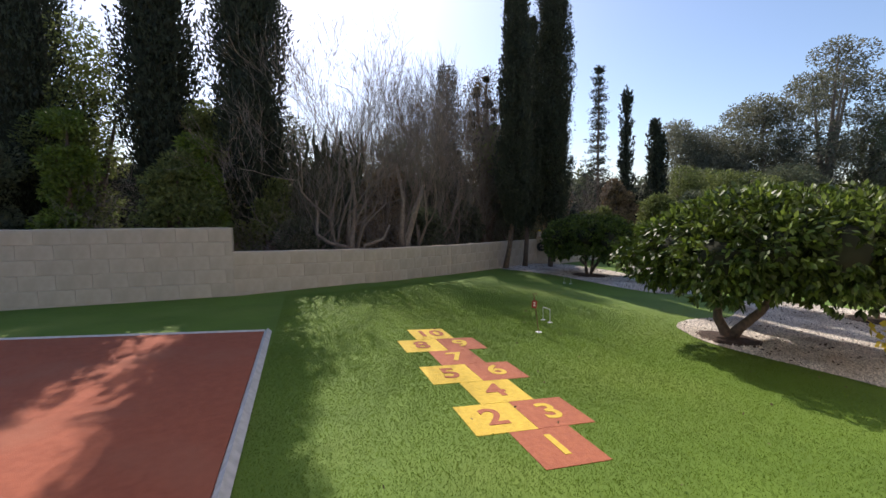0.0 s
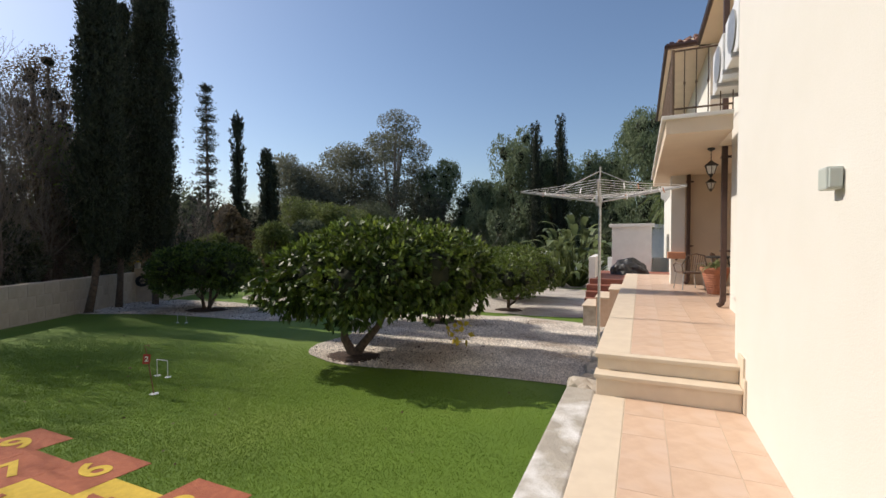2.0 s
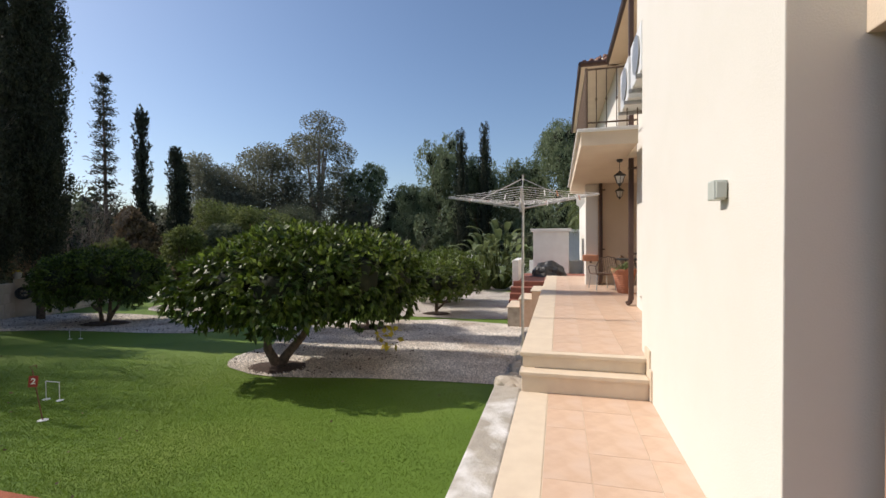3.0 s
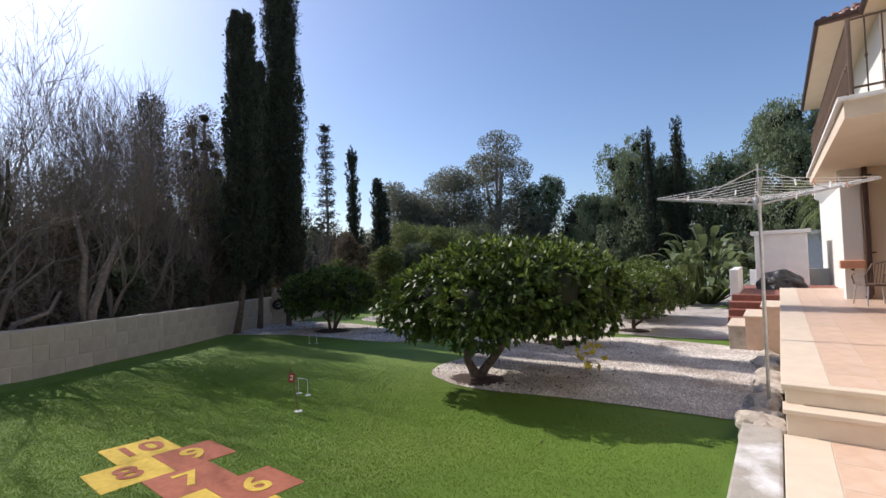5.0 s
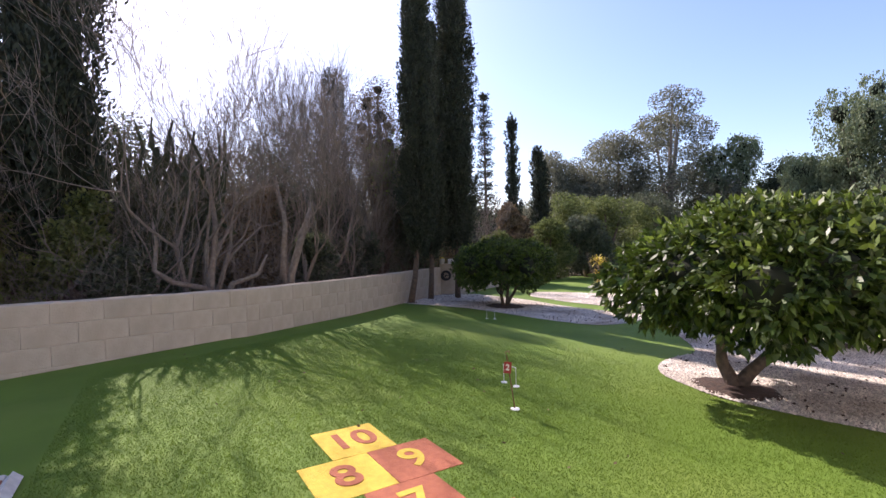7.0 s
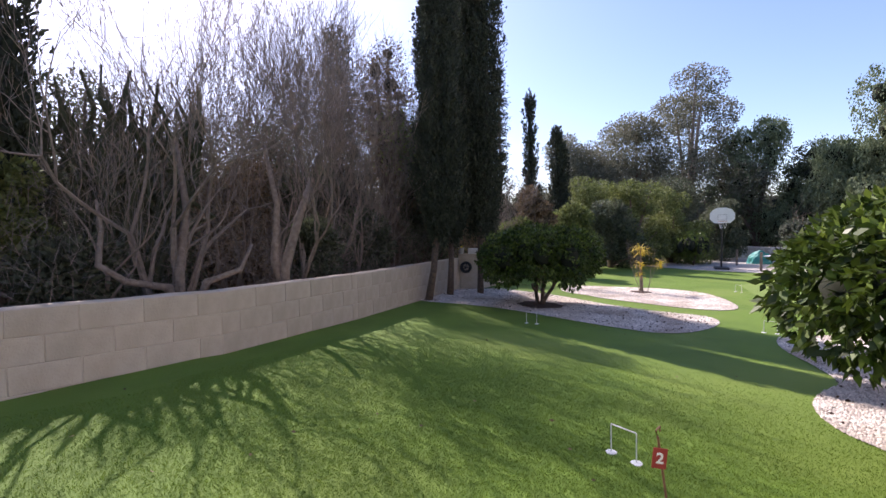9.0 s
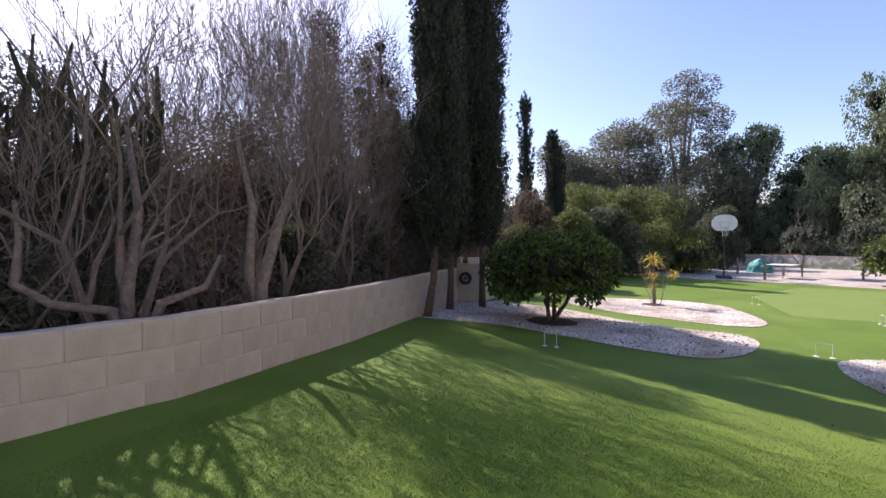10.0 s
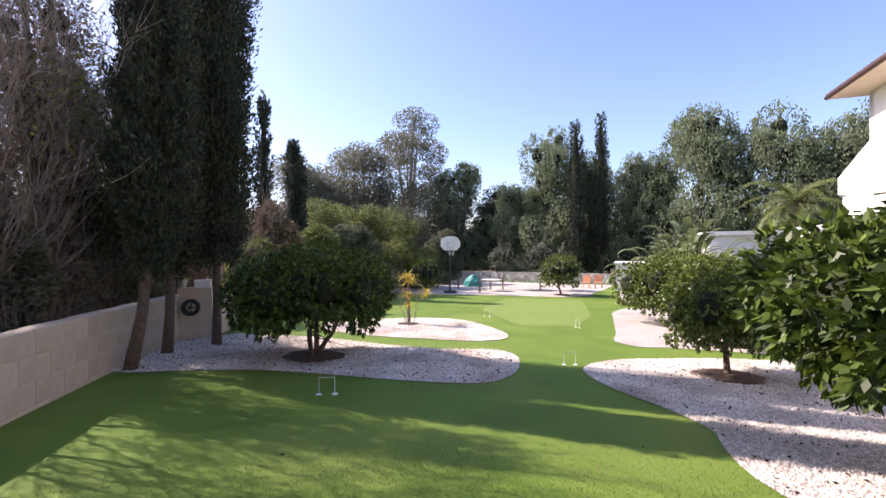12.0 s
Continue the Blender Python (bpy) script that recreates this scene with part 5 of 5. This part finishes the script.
def big_leaf_plant(x, y, h, n, seed, L, W, m_leaf, name, label, stem=0.0):
    rng = np.random.default_rng(seed)
    t = empty(name, pose(x, y, gz(x)), label, "plant")
    bm = bmesh.new()
    V, F = [], []
    for i in range(n):
        a, el = rng.uniform(0, 6.283), rng.uniform(0.5, 1.45)
        d = np.array([math.cos(a) * math.cos(el), math.sin(a) * math.cos(el), math.sin(el)])
        foot = np.array([0.25 * math.cos(a), 0.25 * math.sin(a), stem])
        s = (h - stem - L * 0.7) * rng.uniform(0.4, 1.0)
        q = foot + d * s
        tube(bm, [tuple(foot - np.array([0, 0, stem])) if not stem else tuple(foot), tuple(q)], [0.045, 0.02], 5)
        side = np.cross(d, [0, 0, 1.0])
        side /= np.linalg.norm(side) + 1e-9
        e2, p = el, q
        for k in range(8):
            w = W * math.sin(math.pi * (0.1 + 0.88 * k / 7)) ** 0.7
            up = np.array([0, 0, 0.25 * w])
            V += [p - side * w + up, p, p + side * w + up]
            if k:
                b = len(V)
                F += [[b - 6, b - 5, b - 2, b - 3], [b - 5, b - 4, b - 1, b - 2]]
            p = p + np.array([math.cos(a) * math.cos(e2), math.sin(a) * math.cos(e2), math.sin(e2)]) * L / 7
            e2 -= 0.27
    if stem:
        tube(bm, [(0, 0, 0), (0, 0, stem)], [0.22, 0.18], 10)
    put("stem_clump", bm, M_BUSH if not stem else M_BARK, t)
    raw("leaves", V, F, m_leaf, t)
    return t


big_leaf_plant(27.5, 4.1, 4.4, 80, 91, 1.25, 0.21, M_BANANA, "banana_plant", "clump of broad-leaved banana plants")
big_leaf_plant(26.6, 4.9, 3.4, 50, 92, 1.05, 0.16, M_BANANA, "banana_plant", "lower clump of broad-leaved banana plants")


def palm(x, y, h, seed, label, L=2.6):
    rng = np.random.default_rng(seed)
    t = empty("palm_tree", pose(x, y, gz(x)), label, "tree")
    bm = bmesh.new()
    tube(bm, [(0, 0, 0), (0, 0, h)], [0.2, 0.16], 10)
    V, F = [], []
    for i in range(34):
        a, el = i * 2.4, rng.uniform(-0.1, 1.3)
        p = Vector((0, 0, h))
        pts = []
        for k in range(14):
            pts.append(p.copy())
            p = p + Vector((math.cos(a) * math.cos(el), math.sin(a) * math.cos(el), math.sin(el))) * L / 13
            el -= 0.13
        tube(bm, pts[::3], [0.03, 0.02, 0.015, 0.01, 0.006], 4)
        side = Vector((-math.sin(a), math.cos(a), 0))
        for k in range(1, 14):
            for s in (-1, 1):
                for e in (0, 0.5):
                    b = pts[k] + (pts[k] - pts[k - 1]) * e
                    w = 0.55 * math.sin(math.pi * (0.15 + 0.8 * k / 14))
                    tip = b + side * s * w * 0.8 + Vector((0, 0, -0.45 * w)) + (pts[k] - pts[k - 1]) * 1.2
                    q = (pts[k] - pts[k - 1]).normalized() * 0.03
                    V += [b - q, b + q, tip]
                    F.append([len(V) - 3, len(V) - 2, len(V) - 1])
    put("trunk", bm, M_BARK, t)
    raw("fronds", V, F, M_PALM, t)


palm(33.0, -1.6, 5.1, 93, "feathery yellow-green palm tree beyond the terrace", 3.0)

# ---- basketball stand ----
bb = empty("basketball_stand", pose(28.26, 16.85, gz(28.26), 0, 0, 213), "portable basketball stand with a white fan-shaped backboard", "basketball hoop")
put("base", boxes((-0.55, 0.35, -0.35, 0.35, 0, 0.14), bev=0.05), M_DARK, bb)
bm = bmesh.new()
tube(bm, [(-0.15, 0, 0.1), (-0.05, 0, 1.6), (0.05, 0, 3.0)], 0.05, 10)
put("pole", bm, M_DARK, bb)
bm = bmesh.new()
pr = [(-0.38, 2.62), (0.38, 2.62), (0.6, 2.85), (0.6, 3.15), (0.45, 3.38), (0.2, 3.48), (-0.2, 3.48), (-0.45, 3.38), (-0.6, 3.15), (-0.6, 2.85)]
fa = [bm.verts.new((0.12, y, z)) for y, z in pr]
fb = [bm.verts.new((0.16, y, z)) for y, z in pr]
bm.faces.new(fa[::-1])
bm.faces.new(fb)
for i in range(len(pr)):
    bm.faces.new((fa[i], fa[(i + 1) % len(pr)], fb[(i + 1) % len(pr)], fb[i]))
put("backboard", bm, M_WHITE, bb)
put("target", boxes((0.162, 0.168, -0.22, 0.22, 2.78, 2.80), (0.162, 0.168, -0.22, 0.22, 3.08, 3.10), (0.162, 0.168, -0.22, -0.2, 2.8, 3.08), (0.162, 0.168, 0.2, 0.22, 2.8, 3.08)), M_GREYM, bb)
bm = bmesh.new()
rp = [(0.4 + 0.22 * math.cos(a), 0.22 * math.sin(a), 2.72) for a in np.linspace(0, 6.283, 25)]
tube(bm, rp, 0.01, 6)
put("rim", bm, M_ORANGE, bb)
bm = bmesh.new()
for k in range(12):
    a = k * 0.5236
    tube(bm, [(0.4 + 0.22 * math.cos(a), 0.22 * math.sin(a), 2.72), (0.4 + 0.12 * math.cos(a + 0.4), 0.12 * math.sin(a + 0.4), 2.32)], 0.006, 4)
put("net", bm, M_WIRE, bb)

# ---- far end of the garden ----
tagged(put("far_wall", boxes((39.5, 39.7, 8.0, 24.0, -2.2, -0.75)), M_CONC), "low grey-white wall at the garden's end", kind="structure")
tagged(put("far_wall", boxes((39.3, 39.5, -10.0, 8.0, -2.2, -0.55)), M_WALLW), "low white wall at the garden's end", kind="structure")
fs = empty("white_shed", pose(33.5, 7.2, gz(33.5)), "small white flat-roofed shed at the garden's end", "shed", kind="structure")
put("wall", boxes((0, 2.2, -1.2, 0.4, 0, 1.75)), M_WALLW, fs)
put("roof", boxes((-0.1, 2.3, -1.3, 0.5, 1.75, 1.85)), M_WALLW, fs)
wh = empty("white_building", pose(37.0, -0.6, gz(37.0)), "white flat-roofed outbuilding behind the banana plants", "building", kind="structure")
put("wall", boxes((0, 4, -3.2, 2.6, 0, 3.6)), M_WALLW, wh)
put("roof", boxes((-0.2, 4.2, -3.4, 2.8, 3.6, 3.85)), M_WALLW, wh)


def plastic_chair(x, y, az):
    c = empty("garden_chair", pose(x, y, gz(x), 0, 0, az), "bright orange plastic garden chair on gravel", "chair", "orange garden chairs")
    put("seat", boxes((-0.25, 0.25, -0.25, 0.25, 0.38, 0.43), bev=0.02), M_ORANGE, c)
    put("backrest", boxes((-0.26, 0.26, -0.29, -0.24, 0.43, 0.88), bev=0.02), M_ORANGE, c)
    for sx in (-0.22, 0.22):
        for sy in (-0.22, 0.22):
            put("leg", boxes((sx - 0.02, sx + 0.02, sy - 0.02, sy + 0.02, 0, 0.38)), M_ORANGE, c)


plastic_chair(35.4, 9.6, 80)
plastic_chair(35.6, 8.8, 100)
for wx, wy in ((31.5, 17.6), (31.8, 15.4), (29.0, 15.2)):
    tagged(put("wooden_post", boxes((wx - 0.05, wx + 0.05, wy - 0.05, wy + 0.05, gz(wx) - 0.1, gz(wx) + 1.0)), M_PALEBARK), "short pale wooden post by the far gravel", "post")
sn = empty("shade_table", pose(30.6, 15.0, gz(30.6)), "thin white table on a single leg in the far gravel", "table")
put("tabletop", boxes((-0.5, 0.5, -0.6, 0.6, 0.72, 0.75)), M_WHITE, sn)
put("leg", boxes((-0.03, 0.03, -0.03, 0.03, 0, 0.72)), M_GREYM, sn)

# ---- hose reel and things on the wall ----
hr = empty("hose_reel", pose(10.30, 15.93, 0.02, 0, 0, -45), "black hose reel with coiled hose on the wall", "hose reel")
bm = bmesh.new()
for k in range(5):
    tube(bm, [((0.13 + 0.025 * (k % 3)) * math.cos(a), -0.06 - 0.03 * k, (0.13 + 0.025 * (k % 3)) * math.sin(a)) for a in np.linspace(0, 6.283, 25)], 0.02, 6)
put("hose", bm, M_DARK, hr)
bm = bmesh.new()
for k in range(5):
    a = k * 1.2566
    tube(bm, [(0, -0.22, 0), (0.18 * math.cos(a), -0.22, 0.18 * math.sin(a))], 0.012, 6)
tube(bm, [(0.18 * math.cos(a), -0.22, 0.18 * math.sin(a)) for a in np.linspace(0, 6.283, 25)], 0.012, 6)
tube(bm, [(0, 0, 0), (0, -0.26, 0)], 0.03, 8)
put("reel", bm, M_DARK, hr)
bx = empty("white_box", pose(10.52, 15.82, 0.46, 0, 0, -45), "white plastic box on top of the wall", "box")
put("box", boxes((-0.17, 0.17, -0.1, 0.1, 0, 0.15), bev=0.01), M_WHITE, bx)
put("lid", boxes((-0.18, 0.18, -0.11, 0.11, 0.15, 0.18), bev=0.01), M_WHITE, bx)
pt = empty("metal_bucket", pose(10.22, 16.12, 0.455), "small grey bucket with a plant on the wall", "bucket")
bm = bmesh.new()
lathe(bm, [(0.08, 0), (0.11, 0.2), (0.115, 0.21), (0.1, 0.21)], 16)
put("bucket", bm, M_STEEL, pt)
V, F = fronds(np.random.default_rng(5), 20, 0.2, 0.2, 0.02)
raw("leaves", V, F, M_YLEAF, pt)

tp = empty("garden_tap", pose(11.58, 16.28, -0.31, 0, 0, 33.9), "dark garden tap with a short spout on the beige wall", "tap")
bm = bmesh.new()
tube(bm, [(0, 0.02, 0), (0, -0.16, 0), (0.0, -0.2, -0.01), (0.0, -0.21, -0.06)], 0.016, 8)
put("spout", bm, M_DARK, tp)
bm = bmesh.new()
tube(bm, [(-0.05, -0.1, 0.06), (0.05, -0.1, 0.06)], 0.01, 6)
tube(bm, [(0, -0.1, 0), (0, -0.1, 0.06)], 0.01, 6)
put("handle", bm, M_DARK, tp)
M_HOSE = mat("cream_hose", (0.50, 0.44, 0.28), (0.42, 0.36, 0.22), 0.6, 20)
ho = empty("garden_hose", pose(11.75, 16.36, -0.3, 0, 0, 33.9), "cream garden hose hanging in loose loops below a tap", "hose")
bm = bmesh.new()
hose_rng = random.Random(12)
for k in range(6):
    w, d, x0 = hose_rng.uniform(0.07, 0.15), hose_rng.uniform(0.3, 0.48), hose_rng.uniform(-0.08, 0.1)
    tube(bm, [(x0 + w * math.sin(a) * (0.5 + 0.5 * math.sin(a / 2)), -0.04 - 0.012 * k, -d * (1 - math.cos(a)) / 2) for a in np.linspace(0, 6.283, 21)], 0.011, 6)
put("coil", bm, M_HOSE, ho)
gp = empty("garden_gate", pose(39.1, 8.2, gz(39.1) - 0.02), "weathered grey board gate beside the far wall", "gate", kind="structure")
for k in range(7):
    put("board", boxes((0, 0.03, -1.0 + 0.145 * k, -0.86 + 0.145 * k, 0.02, 1.25), bev=0.004), M_PALEBARK, gp)
put("rail", boxes((0.03, 0.06, -1.0, 0.01, 0.3, 0.4), (0.03, 0.06, -1.0, 0.01, 0.95, 1.05)), M_PALEBARK, gp)
bm = bmesh.new()
bmesh.ops.create_icosphere(bm, subdivisions=3, radius=1)
for v in bm.verts:
    k = 1 + 0.2 * noise.noise(v.co * 2.1)
    v.co = Vector((v.co.x * 0.5 * k, v.co.y * 0.7 * k, max(v.co.z, -0.02) * 0.85 * k))
tagged(put("covered_playthings", bm, mat("turquoise_sheet", (0.03, 0.26, 0.22), (0.02, 0.19, 0.17), 0.6, 2, 0.4, 5), m=pose(33.6, 17.3, gz(33.6))), "turquoise plastic sheet heaped over garden things", "cover")

# ---- pebbles and turf blades ----
rng = np.random.default_rng(15)


def pebbles(name, outline, n, box_, size, label):
    x, y = rng.uniform(box_[0], box_[1], n), rng.uniform(box_[2], box_[3], n)
    k = inside(outline, x, y)
    x, y = x[k], y[k]
    z = np.interp(x, [q[0] for q in KNOTS], [q[1] for q in KNOTS]) + 0.014
    n = len(x)
    c = np.stack([x, y, z], 1)
    base = np.array([(1, 0, 0), (0, 1, 0), (-1, 0, 0), (0, -1, 0), (0.1, 0.1, 0.8)])
    th = rng.uniform(0, 6.283, n)
    s = size * rng.uniform(0.5, 1.3, n)
    bx_, by_ = base[:, 0][None] * rng.uniform(0.7, 1.3, (n, 1)), base[:, 1][None] * rng.uniform(0.6, 1.1, (n, 1))
    V = np.stack([c[:, :1] + s[:, None] * (bx_ * np.cos(th)[:, None] - by_ * np.sin(th)[:, None]), c[:, 1:2] + s[:, None] * (bx_ * np.sin(th)[:, None] + by_ * np.cos(th)[:, None]), c[:, 2:] - 0.004 + s[:, None] * (base[:, 2][None] + rng.uniform(0, 0.5, (n, 1)) * base[:, 2][None] + rng.uniform(0, 0.3, (n, 5)))], 2).reshape(-1, 3)
    f = np.array([(0, 1, 4), (1, 2, 4), (2, 3, 4), (3, 0, 4)])
    F = (np.arange(n)[:, None, None] * 5 + f[None]).reshape(-1, 3)
    tagged(raw(name, V, F, M_STONE), label, "gravel", kind="stuff")


pebbles("pebbles", BED3, 100000, (6.5, 13.8, 0.3, 7.3), 0.017, "loose pale gravel stones around the lemon tree")
pebbles("pebbles", BED1, 60000, (7.4, 12.4, 8.2, 15.7), 0.017, "loose pale gravel stones by the wall")

pebbles("pebbles", BED2, 40000, (12.6, 17.0, 9.3, 15.3), 0.022, "loose pale gravel stones around the yellow cordyline")


def blades(outline, n, box_, h):
    x, y = rng.uniform(box_[0], box_[1], n), rng.uniform(box_[2], box_[3], n)
    k = inside(outline, x, y)
    for o in (BED1, BED3, COURT):
        k &= ~inside(o, x, y)
    a = np.radians(-2.8)
    hx, hy = (x - 2.69) * np.cos(a) - (y - 1.434) * np.sin(a), (x - 2.69) * np.sin(a) + (y - 1.434) * np.cos(a)
    for q in spots.values():
        k &= ~((np.abs(hx - q[0] * SQ) < SQ / 2) & (np.abs(hy - q[1] * SQ) < SQ / 2))
    far = np.hypot(x - 3.2, (y - 4.6) * 0.75)
    k &= rng.uniform(0, 1, n) > np.clip((far - 1.5) / 3.4, 0, 1)
    x, y = x[k], y[k]
    n = len(x)
    c = np.stack([x, y, np.interp(x, [q[0] for q in KNOTS], [q[1] for q in KNOTS])], 1)
    th = rng.uniform(0, 6.283, n)
    w = np.stack([np.cos(th), np.sin(th), np.zeros(n)], 1) * 0.0028
    lean = rng.normal(0, 0.5, (n, 3))
    lean[:, 2] = 1
    tip = c + lean * (h * rng.uniform(0.5, 1.2, n))[:, None]
    V = np.stack([c - w, c + w, tip], 1).reshape(-1, 3)
    tagged(raw("turf_blades", V, np.arange(3 * n).reshape(-1, 3), M_BLADE), "short artificial grass blades of the near lawn", "grass", kind="stuff")


blades([(0.4, 0.35), (6.6, 0.45), (8, 4), (8.0, 12), (4, 10.5), (1.5, 9.0), (0.3, 9)], 800000, (0.3, 8, 0.4, 10.5), 0.014)
# fallen leaves on the lawn
rng = np.random.default_rng(44)
x, y = rng.uniform(1, 9, 90), rng.uniform(1, 11, 90)
P = np.stack([x, y, np.array([gz(q) for q in x]) + 0.03], 1)
V, F = leaf_quads(rng, P, rng.normal(0, 1, (90, 3)) * np.array([1, 1, 0.1]), 0.045, 0.025, 0, 0.1)
tagged(raw("fallen_leaves", V, F, M_DRYLEAF), "scattered dry fallen leaves on the lawn", "leaves", kind="stuff")

# leaf litter on the gravel
for bed, bx4, nn, lab in ((BED1, (7.4, 12.3, 8.4, 15.8), 900, "brown leaf litter on the gravel by the wall"), (BED3, (6.7, 13.5, 2.5, 7.0), 450, "brown leaf litter on the gravel by the lemon tree")):
    x, y = rng.uniform(bx4[0], bx4[1], nn), rng.uniform(bx4[2], bx4[3], nn)
    k = inside(bed, x, y)
    x, y = x[k], y[k]
    P = np.stack([x, y, np.interp(x, [q[0] for q in KNOTS], [q[1] for q in KNOTS]) + 0.035], 1)
    V, F = leaf_quads(rng, P, rng.normal(0, 1, (len(x), 3)) * np.array([1, 1, 0.15]), 0.05, 0.03, 0, 0.1)
    tagged(raw("leaf_litter", V, F, M_MULCH), lab, "leaves", kind="stuff")

# ---- pieces: wall blocks and terrace tiles ----
rng = np.random.default_rng(30)
shared = {}
for w, L, top, ax, dx, course, length in WALLS[:6]:
    if L < 1:
        continue
    rows = 6
    for r in range(rows):
        s = -length * (0.5 if r % 2 else 0.0)
        while s < L - 0.05:
            a, b = max(s, 0.0), min(s + length, L)
            mid = (a + b) / 2
            z1 = top(mid) - 0.012 - r * course
            g = gz(ax + dx * mid)
            if b - a > 0.08 and z1 > g:
                key = (round(b - a, 2),)
                if key not in shared:
                    bm = bmesh.new()
                    h = (b - a) / 2 - 0.004
                    q = [bm.verts.new(c) for c in ((-h, 0.0, -course + 0.006), (h, 0.0, -course + 0.006), (h, 0.0, 0), (-h, 0.0, 0), (-h + 0.006, -0.009, -course + 0.013), (h - 0.006, -0.009, -course + 0.013), (h - 0.006, -0.009, -0.007), (-h + 0.006, -0.009, -0.007))]
                    for f in ((4, 5, 6, 7), (0, 1, 5, 4), (1, 2, 6, 5), (2, 3, 7, 6), (3, 0, 4, 7)):
                        bm.faces.new([q[i] for i in f])
                    me = bpy.data.meshes.new("block")
                    bm.to_mesh(me)
                    bm.free()
                    me.materials.append(M_BLOCK)
                    shared[key] = me
                o = new("block", shared[key])
                o.parent = w
                slope = top(mid + 0.5) - top(mid - 0.5)
                o.matrix_local = Matrix.LocRotScale((mid, rng.uniform(-0.0015, 0.001), z1), Euler((0, -math.atan(slope), 0)), None)
            s += length


def tiles(parent, u0, u1, cuts, z, size):
    """Rows of tiles between u0 and u1; cuts gives the edges of their columns."""
    for j, (va, vb) in enumerate(zip(cuts, cuts[1:])):
        bm = bmesh.new()
        h, w = size / 2 - 0.0008, (va - vb) / 2 - 0.0028
        box(bm, -h, h, -w, w, -0.01, 0.0)
        me = bpy.data.meshes.new("tile")
        bm.to_mesh(me)
        bm.free()
        me.materials.append(M_TILE)
        for i in range(int(round((u1 - u0) / size))):
            o = new("tile", me)
            o.parent = parent
            o.location = (u0 + (i + 0.5) * size, (va + vb) / 2, z + 0.0005 * ((i * 7 + j * 5) % 3))


tiles(bpy.data.objects["terrace_lower"], -4.92, 0, (-0.265, -0.575, -0.985, -1.22), -0.002, 0.41)
tiles(bpy.data.objects["terrace_upper"], 0.26, 10.1, (-0.303, -0.613, -1.023, -1.433, -1.843, -2.253), 0.364, 0.41)
